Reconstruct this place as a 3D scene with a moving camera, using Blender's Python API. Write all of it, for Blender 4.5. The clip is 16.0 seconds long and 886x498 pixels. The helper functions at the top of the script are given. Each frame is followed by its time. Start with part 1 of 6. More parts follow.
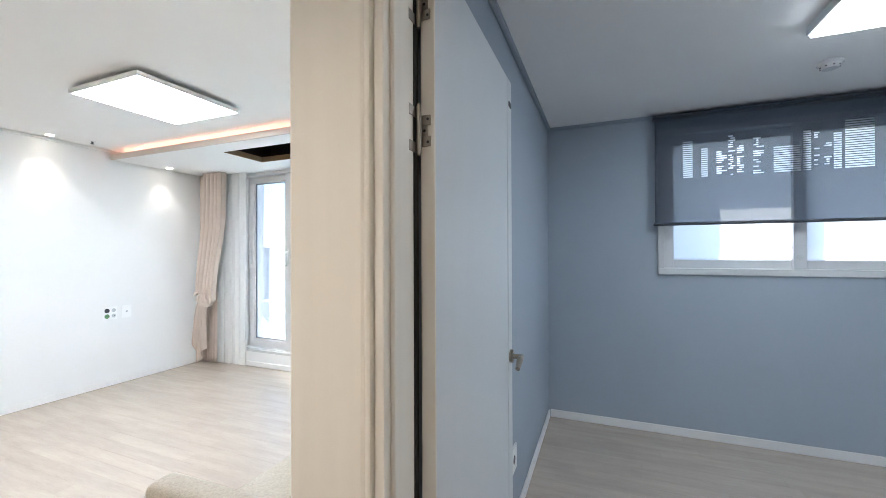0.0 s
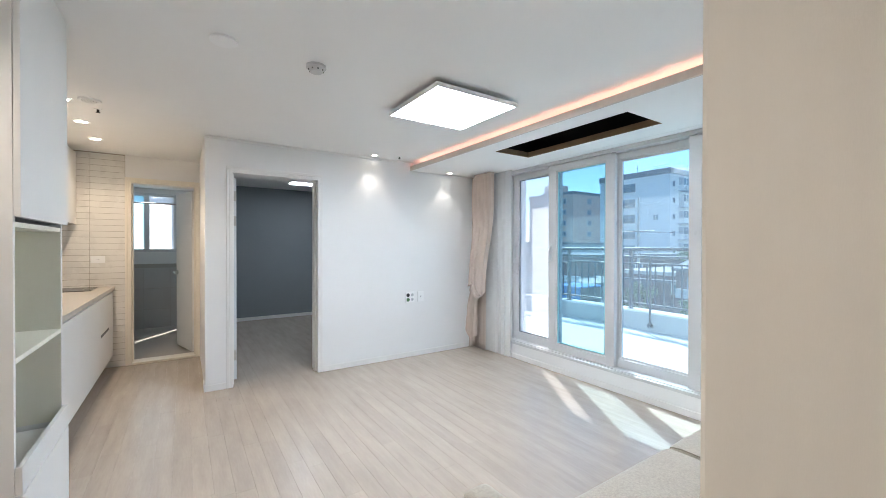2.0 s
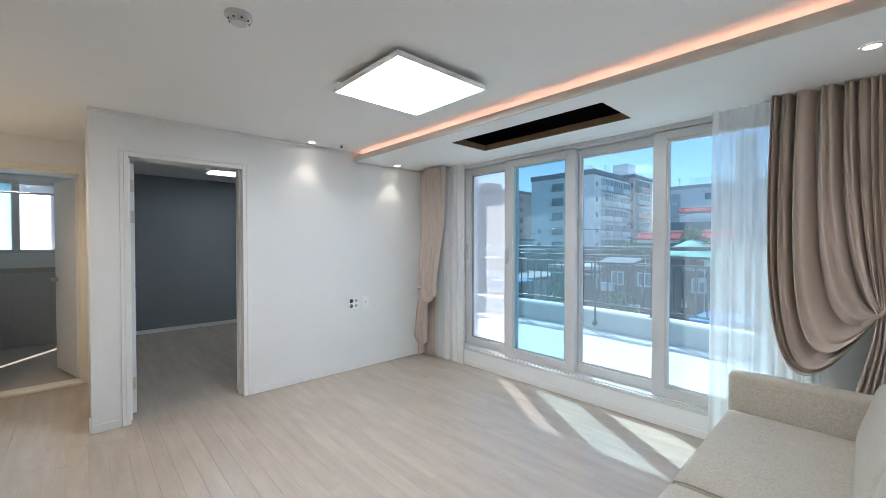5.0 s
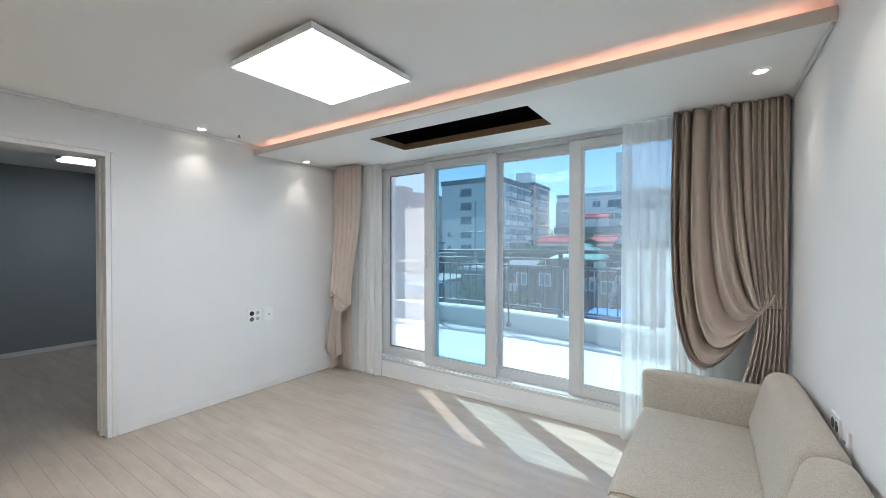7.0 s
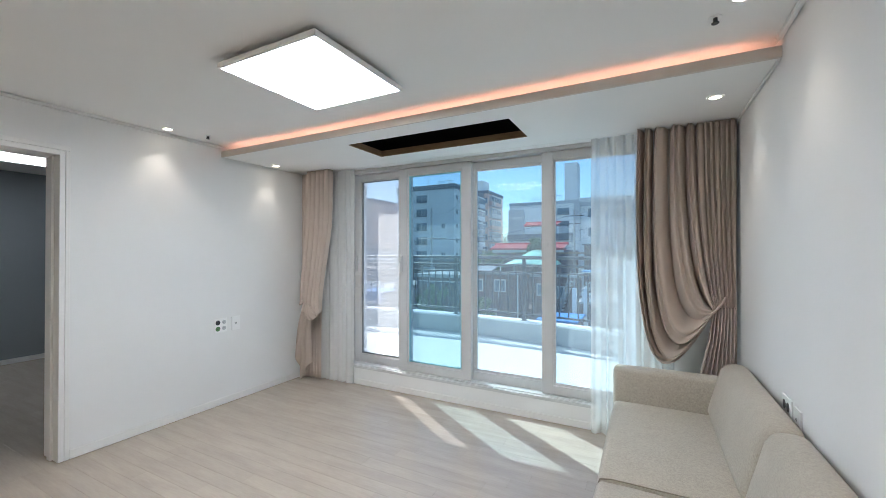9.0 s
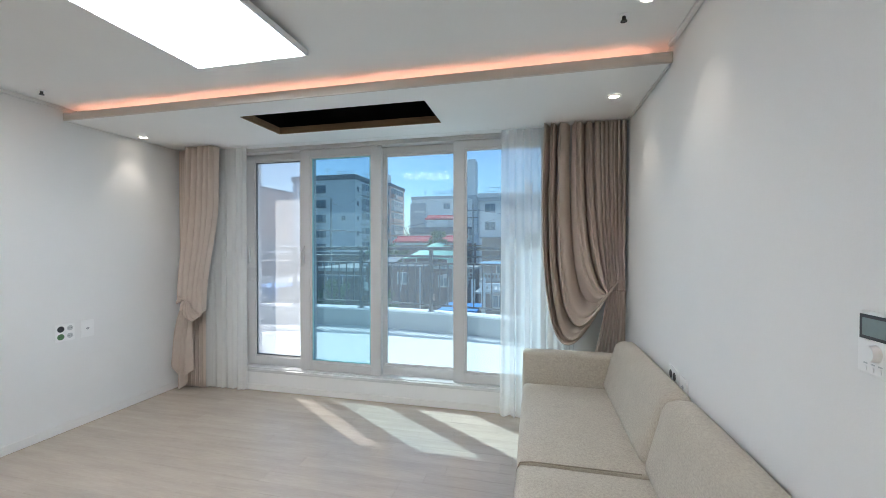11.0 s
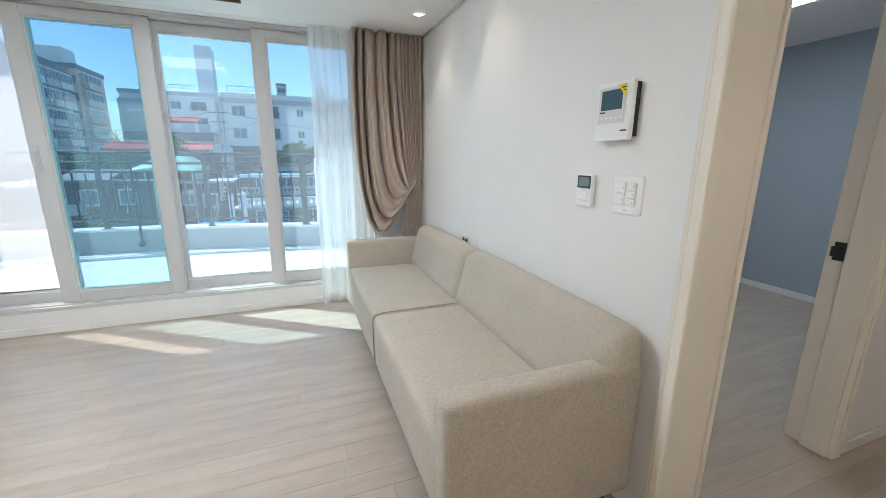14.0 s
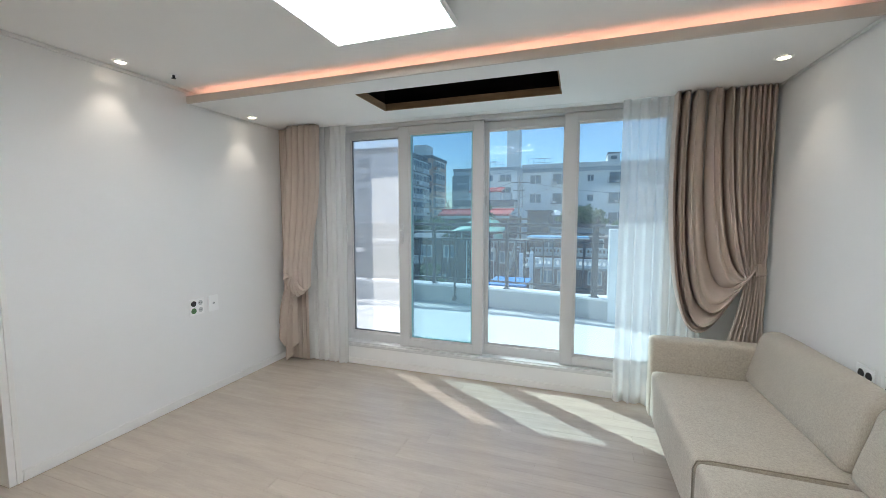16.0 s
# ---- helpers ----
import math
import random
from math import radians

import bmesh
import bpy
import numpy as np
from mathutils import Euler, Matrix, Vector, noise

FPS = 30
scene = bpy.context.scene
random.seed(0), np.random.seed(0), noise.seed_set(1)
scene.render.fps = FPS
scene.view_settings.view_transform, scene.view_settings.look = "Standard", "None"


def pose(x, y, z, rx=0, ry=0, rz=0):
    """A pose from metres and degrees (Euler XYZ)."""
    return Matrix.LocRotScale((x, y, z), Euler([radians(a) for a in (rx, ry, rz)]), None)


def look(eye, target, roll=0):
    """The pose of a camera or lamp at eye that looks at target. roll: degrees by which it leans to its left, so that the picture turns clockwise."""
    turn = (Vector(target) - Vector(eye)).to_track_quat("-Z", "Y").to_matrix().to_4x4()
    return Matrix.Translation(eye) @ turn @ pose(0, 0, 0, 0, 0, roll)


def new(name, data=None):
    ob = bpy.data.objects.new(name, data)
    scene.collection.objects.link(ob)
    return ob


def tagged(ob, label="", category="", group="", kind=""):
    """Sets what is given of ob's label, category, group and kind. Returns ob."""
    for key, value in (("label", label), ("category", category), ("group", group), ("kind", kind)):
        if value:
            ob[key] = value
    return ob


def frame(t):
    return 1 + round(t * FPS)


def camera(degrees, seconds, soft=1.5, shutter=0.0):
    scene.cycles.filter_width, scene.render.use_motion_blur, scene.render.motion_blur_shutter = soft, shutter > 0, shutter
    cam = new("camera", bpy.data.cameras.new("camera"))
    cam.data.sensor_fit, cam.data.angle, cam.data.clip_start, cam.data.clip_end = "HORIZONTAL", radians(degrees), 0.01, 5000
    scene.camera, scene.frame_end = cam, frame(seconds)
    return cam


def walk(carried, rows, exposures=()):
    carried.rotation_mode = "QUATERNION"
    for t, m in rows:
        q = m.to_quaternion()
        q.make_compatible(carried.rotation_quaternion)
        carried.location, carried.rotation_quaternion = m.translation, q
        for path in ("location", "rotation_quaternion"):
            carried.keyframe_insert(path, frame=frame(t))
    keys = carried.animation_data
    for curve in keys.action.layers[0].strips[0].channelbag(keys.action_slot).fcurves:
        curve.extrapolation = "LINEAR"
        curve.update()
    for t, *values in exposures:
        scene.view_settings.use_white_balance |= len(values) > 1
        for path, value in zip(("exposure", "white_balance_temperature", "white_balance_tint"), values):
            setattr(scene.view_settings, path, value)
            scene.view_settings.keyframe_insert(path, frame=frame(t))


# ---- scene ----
cam = camera(97.1, 16.0, soft=0.7)
PATH = [
    (0, (0.595, -0.385, 1.34), (-0.157, 1.469, 1.351), -0.2),
    (0.5, (0.531, -0.281, 1.345), (-0.639, 1.341, 1.358), -0.1),
    (1, (0.507, -0.296, 1.343), (-0.935, 1.089, 1.35), -0.1),
    (1.5, (0.402, -0.312, 1.343), (-1.188, 0.902, 1.34), 0.0),
    (2, (0.218, -0.301, 1.351), (-1.449, 0.804, 1.337), 0.1),
    (2.5, (0.119, -0.257, 1.368), (-1.579, 0.799, 1.352), 0.1),
    (3, (0.044, -0.167, 1.383), (-1.665, 0.872, 1.374), 0.1),
    (5.5, (-0.211, -0.192, 1.394), (-1.577, 1.268, 1.352), 0.0),
    (6, (-0.226, -0.196, 1.395), (-1.502, 1.343, 1.348), -0.0),
    (6.5, (-0.295, -0.126, 1.399), (-1.493, 1.476, 1.358), -0.0),
    (7, (-0.387, -0.08, 1.406), (-1.51, 1.574, 1.387), -0.0),
    (7.5, (-0.438, -0.089, 1.401), (-1.494, 1.609, 1.406), -0.0),
    (8, (-0.497, -0.165, 1.402), (-1.482, 1.576, 1.417), -0.0),
    (10.5, (-0.553, -0.257, 1.377), (-1.268, 1.611, 1.37), -0.1),
    (11, (-0.648, -0.144, 1.367), (-1.104, 1.804, 1.346), 0.0),
    (11.5, (-0.733, -0.076, 1.391), (-0.758, 1.923, 1.342), 0.1),
    (12, (-0.876, -0.145, 1.356), (-0.504, 1.817, 1.236), 0.1),
    (12.5, (-1.026, -0.266, 1.323), (-0.421, 1.624, 1.07), 0.2),
    (13, (-1.053, -0.346, 1.291), (-0.36, 1.491, 0.912), 0.4),
    (13.5, (-1.064, -0.441, 1.275), (-0.352, 1.374, 0.828), 0.4),
    (14, (-1.083, -0.492, 1.293), (-0.395, 1.33, 0.838), 0.5),
    (14.5, (-1.048, -0.501, 1.324), (-0.494, 1.375, 0.905), 0.4),
    (15, (-1.062, -0.444, 1.354), (-0.827, 1.513, 1.015), 0.1),
    (15.5, (-1.142, -0.319, 1.409), (-1.354, 1.654, 1.158), -0.2),
    (16, (-1.199, -0.213, 1.42), (-1.847, 1.673, 1.26), 0.0),
]
EXPOSURES = [(0, 1.8, 6050, 8), (0.6, 1.85, 6050, 8), (1.2, 1.8, 6000, 8), (2, 1.38, 5950, 8), (3, 1.06, 5950, 8), (5.5, 1.02, 6080, 8), (8, 1, 6150, 8), (11, 0.83, 6200, 8), (12, 0.90, 6250, 8), (13, 1.1, 6300, 8), (14.5, 1.16, 6350, 8), (15, 1.10, 6500, 8), (15.5, 0.97, 6600, 8), (16, 0.84, 6400, 8)]
walk(cam, [(t, look(eye, target, roll)) for t, eye, target, roll in PATH],
     exposures=EXPOSURES)

# ---- world, sun, exposure ----
world = bpy.data.worlds.new("sky")
scene.world = world
world.use_nodes = True
wn = world.node_tree
sky = wn.nodes.new("ShaderNodeTexSky")
sky.sky_type = "NISHITA"
sky.sun_disc = False
SUN_FROM = Vector((-0.826 * math.cos(radians(50.2)), 0.563 * math.cos(radians(50.2)), math.sin(radians(50.2))))
sky.sun_elevation = radians(50.2)
sky.sun_rotation = math.atan2(SUN_FROM.x, SUN_FROM.y)
sky.air_density, sky.dust_density, sky.ozone_density = 1.0, 0.2, 3.0
wn.links.new(sky.outputs[0], wn.nodes["Background"].inputs[0])
wn.nodes["Background"].inputs[1].default_value = 0.11
sun = new("sun", bpy.data.lights.new("sun", "SUN"))
sun.data.energy, sun.data.angle, sun.data.color = 4.4, radians(0.5), (1.0, 0.96, 0.9)
sun.matrix_world = look(SUN_FROM * 30, (0, 0, 0))


# ---- materials ----
def material(name, base, rough=0.6, metal=0.0, var=0.06, scale=3.0, fine=120.0, bump=0.1, stretch=(1, 1, 1), rand=0.0, island=False, spec=0.5, sheen=0.0, rvar=0.08):
    """A painted or natural surface: base colour varied at two scales, roughness variation and fine relief."""
    m = bpy.data.materials.new(name)
    m.use_nodes = True
    nt = m.node_tree
    N, L = nt.nodes, nt.links
    b = N["Principled BSDF"]
    b.inputs["Metallic"].default_value = metal
    b.inputs["Specular IOR Level"].default_value = spec
    if sheen:
        b.inputs["Sheen Weight"].default_value = sheen
        b.inputs["Sheen Roughness"].default_value = 0.5
    mp = N.new("ShaderNodeMapping")
    mp.inputs["Scale"].default_value = stretch
    geo = N.new("ShaderNodeNewGeometry")
    L.new(geo.outputs["Position"], mp.inputs["Vector"])
    big = N.new("ShaderNodeTexNoise")
    big.inputs["Scale"].default_value = scale
    big.inputs["Detail"].default_value = 4
    small = N.new("ShaderNodeTexNoise")
    small.inputs["Scale"].default_value = fine
    small.inputs["Detail"].default_value = 3
    for n in (big, small):
        L.new(mp.outputs[0], n.inputs["Vector"])
    mix = N.new("ShaderNodeMath")
    mix.operation = "MULTIPLY_ADD"
    L.new(small.outputs["Fac"], mix.inputs[0])
    mix.inputs[1].default_value = 0.5
    L.new(big.outputs["Fac"], mix.inputs[2])
    rng = N.new("ShaderNodeMapRange")
    rng.inputs["From Min"].default_value, rng.inputs["From Max"].default_value = 0.45, 1.05
    rng.inputs["To Min"].default_value, rng.inputs["To Max"].default_value = 1 - var, 1 + var
    L.new(mix.outputs[0], rng.inputs["Value"])
    value = rng.outputs[0]
    if rand:
        src = geo.outputs["Random Per Island"] if island else N.new("ShaderNodeObjectInfo").outputs["Random"]
        r2 = N.new("ShaderNodeMapRange")
        r2.inputs["To Min"].default_value, r2.inputs["To Max"].default_value = 1 - rand, 1 + rand
        L.new(src, r2.inputs["Value"])
        mm = N.new("ShaderNodeMath")
        mm.operation = "MULTIPLY"
        L.new(value, mm.inputs[0])
        L.new(r2.outputs[0], mm.inputs[1])
        value = mm.outputs[0]
    hsv = N.new("ShaderNodeHueSaturation")
    hsv.inputs["Color"].default_value = (*base, 1)
    L.new(value, hsv.inputs["Value"])
    L.new(hsv.outputs[0], b.inputs["Base Color"])
    rr = N.new("ShaderNodeMapRange")
    rr.inputs["To Min"].default_value, rr.inputs["To Max"].default_value = max(0.02, rough - rvar), min(1, rough + rvar)
    L.new(big.outputs["Fac"], rr.inputs["Value"])
    L.new(rr.outputs[0], b.inputs["Roughness"])
    if bump:
        bp = N.new("ShaderNodeBump")
        bp.inputs["Strength"].default_value = bump
        bp.inputs["Distance"].default_value = 0.002
        L.new(small.outputs["Fac"], bp.inputs["Height"])
        L.new(bp.outputs[0], b.inputs["Normal"])
    return m


def glowing(name, colour, strength):
    m = bpy.data.materials.new(name)
    m.use_nodes = True
    b = m.node_tree.nodes["Principled BSDF"]
    b.inputs["Base Color"].default_value = (0.8, 0.8, 0.8, 1)
    b.inputs["Emission Color"].default_value = (*colour, 1)
    b.inputs["Emission Strength"].default_value = strength
    return m


def pane_glass(name, tint, gloss=0.08, diffuse=0.0, film=(0.96, 0.95, 0.93)):
    """Window glass: clear or tinted, with a mirror coat and, where it is hazy or frosted, some scatter."""
    m = bpy.data.materials.new(name)
    m.use_nodes = True
    N, L = m.node_tree.nodes, m.node_tree.links
    out = N["Material Output"]
    N.remove(N["Principled BSDF"])
    tr = N.new("ShaderNodeBsdfTransparent")
    tr.inputs[0].default_value = (*tint, 1)
    last = tr.outputs[0]
    if diffuse:
        tl = N.new("ShaderNodeBsdfTranslucent")
        tl.inputs[0].default_value = (*film, 1)
        mx = N.new("ShaderNodeMixShader")
        mx.inputs[0].default_value = diffuse
        L.new(last, mx.inputs[1])
        L.new(tl.outputs[0], mx.inputs[2])
        last = mx.outputs[0]
    gl = N.new("ShaderNodeBsdfGlossy")
    gl.inputs["Roughness"].default_value = 0.02
    mx = N.new("ShaderNodeMixShader")
    mx.inputs[0].default_value = gloss
    L.new(last, mx.inputs[1])
    L.new(gl.outputs[0], mx.inputs[2])
    L.new(mx.outputs[0], out.inputs[0])
    return m


def cloth_sheer(name, colour, cover, weave=900):
    m = bpy.data.materials.new(name)
    m.use_nodes = True
    N, L = m.node_tree.nodes, m.node_tree.links
    out = N["Material Output"]
    N.remove(N["Principled BSDF"])
    tr = N.new("ShaderNodeBsdfTransparent")
    tl = N.new("ShaderNodeBsdfTranslucent")
    df = N.new("ShaderNodeBsdfDiffuse")
    for n in (tl, df):
        n.inputs[0].default_value = (*colour, 1)
    half = N.new("ShaderNodeMixShader")
    half.inputs[0].default_value = 0.58
    L.new(tl.outputs[0], half.inputs[1])
    L.new(df.outputs[0], half.inputs[2])
    geo = N.new("ShaderNodeNewGeometry")
    nz = N.new("ShaderNodeTexNoise")
    nz.inputs["Scale"].default_value = weave
    L.new(geo.outputs["Position"], nz.inputs["Vector"])
    rg = N.new("ShaderNodeMapRange")
    rg.inputs["To Min"].default_value, rg.inputs["To Max"].default_value = cover - 0.15, min(1, cover + 0.15)
    L.new(nz.outputs["Fac"], rg.inputs["Value"])
    mx = N.new("ShaderNodeMixShader")
    L.new(rg.outputs[0], mx.inputs[0])
    L.new(tr.outputs[0], mx.inputs[1])
    L.new(half.outputs[0], mx.inputs[2])
    L.new(mx.outputs[0], out.inputs[0])
    return m


def woven(name, c1, c2, threads=420.0, rough=0.9):
    """Linen-like cloth: crossing threads of two tones, with slubs."""
    m = bpy.data.materials.new(name)
    m.use_nodes = True
    N, L = m.node_tree.nodes, m.node_tree.links
    b = N["Principled BSDF"]
    b.inputs["Roughness"].default_value = rough
    b.inputs["Specular IOR Level"].default_value = 0.2
    b.inputs["Sheen Weight"].default_value = 0.15
    geo = N.new("ShaderNodeNewGeometry")
    facs = []
    for st in ((threads, 95, 95), (95, threads, 95), (95, 95, threads)):
        mp = N.new("ShaderNodeMapping")
        mp.inputs["Scale"].default_value = st
        L.new(geo.outputs["Position"], mp.inputs["Vector"])
        nz = N.new("ShaderNodeTexNoise")
        nz.inputs["Scale"].default_value = 1.0
        nz.inputs["Detail"].default_value = 2
        L.new(mp.outputs[0], nz.inputs["Vector"])
        facs.append(nz.outputs["Fac"])
    a1 = N.new("ShaderNodeMath")
    a1.operation = "ADD"
    L.new(facs[0], a1.inputs[0])
    L.new(facs[1], a1.inputs[1])
    a2 = N.new("ShaderNodeMath")
    a2.operation = "ADD"
    L.new(a1.outputs[0], a2.inputs[0])
    L.new(facs[2], a2.inputs[1])
    big = N.new("ShaderNodeTexNoise")
    big.inputs["Scale"].default_value = 9
    L.new(geo.outputs["Position"], big.inputs["Vector"])
    a3 = N.new("ShaderNodeMath")
    a3.operation = "MULTIPLY_ADD"
    L.new(big.outputs["Fac"], a3.inputs[0])
    a3.inputs[1].default_value = 0.30
    L.new(a2.outputs[0], a3.inputs[2])
    rg = N.new("ShaderNodeMapRange")
    rg.inputs["From Min"].default_value, rg.inputs["From Max"].default_value = 1.28, 2.02
    L.new(a3.outputs[0], rg.inputs["Value"])
    mx = N.new("ShaderNodeMix")
    mx.data_type = "RGBA"
    mx.inputs["A"].default_value = (*c1, 1)
    mx.inputs["B"].default_value = (*c2, 1)
    L.new(rg.outputs[0], mx.inputs["Factor"])
    L.new(mx.outputs["Result"], b.inputs["Base Color"])
    bp = N.new("ShaderNodeBump")
    bp.inputs["Strength"].default_value = 0.25
    bp.inputs["Distance"].default_value = 0.0015
    L.new(a2.outputs[0], bp.inputs["Height"])
    L.new(bp.outputs[0], b.inputs["Normal"])
    return m


def brick_wall(name, c1, c2, mortar):
    """Far brickwork in courses of true size, with weathered patches."""
    m = bpy.data.materials.new(name)
    m.use_nodes = True
    N, L = m.node_tree.nodes, m.node_tree.links
    b = N["Principled BSDF"]
    b.inputs["Roughness"].default_value = 0.88
    geo = N.new("ShaderNodeNewGeometry")
    sep = N.new("ShaderNodeSeparateXYZ")
    L.new(geo.outputs["Position"], sep.inputs[0])
    add = N.new("ShaderNodeMath")
    add.operation = "ADD"
    L.new(sep.outputs[0], add.inputs[0])
    L.new(sep.outputs[1], add.inputs[1])
    com = N.new("ShaderNodeCombineXYZ")
    L.new(add.outputs[0], com.inputs[0])
    L.new(sep.outputs[2], com.inputs[1])
    br = N.new("ShaderNodeTexBrick")
    br.inputs["Color1"].default_value, br.inputs["Color2"].default_value, br.inputs["Mortar"].default_value = (*c1, 1), (*c2, 1), (*mortar, 1)
    br.inputs["Scale"].default_value = 1.0
    br.inputs["Brick Width"].default_value, br.inputs["Row Height"].default_value, br.inputs["Mortar Size"].default_value = 0.23, 0.08, 0.008
    L.new(com.outputs[0], br.inputs["Vector"])
    nz = N.new("ShaderNodeTexNoise")
    nz.inputs["Scale"].default_value, nz.inputs["Detail"].default_value = 0.7, 6
    L.new(geo.outputs["Position"], nz.inputs["Vector"])
    rg = N.new("ShaderNodeMapRange")
    rg.inputs["To Min"].default_value, rg.inputs["To Max"].default_value = 0.6, 1.4
    L.new(nz.outputs["Fac"], rg.inputs["Value"])
    hsv = N.new("ShaderNodeHueSaturation")
    L.new(br.outputs["Color"], hsv.inputs["Color"])
    L.new(rg.outputs[0], hsv.inputs["Value"])
    L.new(hsv.outputs[0], b.inputs["Base Color"])
    bp = N.new("ShaderNodeBump")
    bp.inputs["Strength"].default_value, bp.inputs["Distance"].default_value = 0.6, 0.01
    bp.invert = True
    L.new(br.outputs["Fac"], bp.inputs["Height"])
    L.new(bp.outputs[0], b.inputs["Normal"])
    return m


WALLPAPER = material("wallpaper_white", (0.84, 0.838, 0.83), 0.75, var=0.015, scale=2, fine=260, bump=0.18, spec=0.3)
CEILING_PAPER = material("ceiling_paper", (0.88, 0.875, 0.86), 0.85, var=0.015, scale=2, fine=300, bump=0.12, spec=0.2)
BLUE_PAPER = material("wallpaper_blue_grey", (0.385, 0.435, 0.495), 0.75, var=0.03, scale=2, fine=220, bump=0.2, spec=0.3)
GREY_PAPER = material("wallpaper_grey", (0.275, 0.30, 0.315), 0.75, var=0.03, scale=2, fine=220, bump=0.2, spec=0.3)
CREAM_FRAME = material("cream_film_wood", (0.85, 0.80, 0.71), 0.42, var=0.025, scale=3, fine=160, bump=0.12, stretch=(9, 9, 0.6))
COVE_LIP = material("cove_lip_beige", (0.66, 0.60, 0.54), 0.6, var=0.03, scale=3, fine=160, bump=0.08, stretch=(0.6, 9, 9))
WHITE_TRIM = material("white_trim", (0.84, 0.83, 0.81), 0.4, var=0.015, bump=0.04)
DOOR_PAINT = material("door_film_pale", (0.70, 0.725, 0.74), 0.33, var=0.02, scale=2, fine=140, bump=0.08, stretch=(8, 8, 0.6))
PVC = material("white_pvc", (0.63, 0.63, 0.63), 0.3, var=0.015, bump=0.02)
PLASTIC = material("white_plastic", (0.90, 0.90, 0.895), 0.32, var=0.01, bump=0.02)
# white plastic greyed in its colour, for the shading on the dome
DETECTOR = material("shaded_white_plastic", (0.62, 0.62, 0.61), 0.4, var=0.02, bump=0.02)
BEZEL = material("bezel_pale", (0.73, 0.73, 0.72), 0.4, var=0.02, bump=0.02)
GREY_PLASTIC = material("grey_plastic", (0.55, 0.57, 0.58), 0.4, var=0.02, bump=0.02)
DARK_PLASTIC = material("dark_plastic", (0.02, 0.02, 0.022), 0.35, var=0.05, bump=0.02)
STEEL = material("brushed_steel", (0.55, 0.53, 0.5), 0.32, metal=1.0, var=0.05, bump=0.06, stretch=(1, 1, 12))
HINGE_METAL = material("antique_nickel", (0.36, 0.32, 0.27), 0.38, metal=1.0, var=0.08, bump=0.04)
CHROME = material("chrome", (0.8, 0.8, 0.8), 0.12, metal=1.0, var=0.02, bump=0.0)
DARK_METAL = material("dark_metal", (0.05, 0.052, 0.056), 0.45, metal=0.6, var=0.08, bump=0.05)
# near-black colour puts the hatch's shade into its lining and slab
HATCH_SHADE = material("cavity_shade_black", (0.012, 0.011, 0.010), 0.95, var=0.3, bump=0.2)
RAW_WOOD = material("raw_timber", (0.24, 0.155, 0.085), 0.7, var=0.2, scale=5, fine=90, bump=0.3, stretch=(1, 8, 8))
PLANK = material("pale_ash_plank", (0.47, 0.402, 0.338), 0.25, var=0.10, scale=2.4, fine=14, bump=0.0, rvar=0.03, stretch=(1.0, 7, 1), rand=0.035)
PLANK_REST = material("pale_ash_plank_rest", (0.47, 0.402, 0.338), 0.25, var=0.10, scale=2.4, fine=14, bump=0.0, rvar=0.03, stretch=(1.0, 7, 1), rand=0.035, island=True)
JOINT = material("plank_joint", (0.43, 0.37, 0.312), 0.4, var=0.1)
SOFA_CLOTH = woven("sofa_linen", (0.42, 0.375, 0.31), (0.585, 0.535, 0.455), threads=700.0)
SOFA_PIPING = woven("sofa_piping", (0.27, 0.24, 0.195), (0.38, 0.335, 0.275), threads=620.0)
DRAPE = woven("drape_linen", (0.53, 0.435, 0.37), (0.63, 0.53, 0.455), threads=900)
SHEER = cloth_sheer("sheer_voile", (0.97, 0.965, 0.94), 0.58)
GLASS = pane_glass("window_glass", (0.74, 0.85, 0.89), 0.006, 0.082, (0.86, 0.93, 0.98))
GLASS_HAZE = pane_glass("hazy_window_glass", (0.82, 0.83, 0.84), 0.010, 0.27)
GLASS_TINT = pane_glass("blue_window_glass", (0.58, 0.71, 0.76), 0.006, 0.085, (0.62, 0.84, 0.92))
FROST = pane_glass("frosted_glass", (0.75, 0.85, 0.88), 0.05, 0.975)
LAMP_FACE = glowing("lamp_diffuser", (0.90, 0.945, 1.0), 15.5)
DIM_LAMP_FACE = glowing("dim_lamp_diffuser", (0.9, 0.95, 1.0), 6.0)
AQUA_GLASS = pane_glass("aqua_frosted_glass", (0.4, 0.8, 0.9), 0.02, 0.6)
ROOM_LAMP_FACE = glowing("room_lamp_diffuser", (0.88, 0.94, 1.0), 6.0)
SPOT_FACE = glowing("downlight_lens", (1.0, 0.86, 0.68), 12.0)
COVE_LED = glowing("cove_led", (1.0, 0.46, 0.32), 3.6)
CABINET_INNER = material("cabinet_inner_cream", (0.82, 0.80, 0.69), 0.5, var=0.015, bump=0.03)
CABINET = material("cabinet_white_matt", (0.80, 0.795, 0.77), 0.5, var=0.015, bump=0.03)
WORKTOP = material("worktop_stone", (0.60, 0.55, 0.49), 0.35, var=0.06, scale=40, fine=300, bump=0.03)
HOB_GLASS = material("hob_glass", (0.01, 0.01, 0.012), 0.15, var=0.1, bump=0.0, spec=0.15)
TILE = material("wall_tile_white", (0.78, 0.76, 0.72), 0.28, var=0.02, scale=6, fine=60, bump=0.03, rand=0.02)
GROUT = material("tile_grout", (0.42, 0.38, 0.33), 0.85, var=0.08)
BATH_GREY = material("bath_tile_grey", (0.50, 0.475, 0.45), 0.35, var=0.05, bump=0.03, rand=0.03)
BATH_WHITE = material("bath_tile_white", (0.75, 0.74, 0.72), 0.3, var=0.02, bump=0.03)
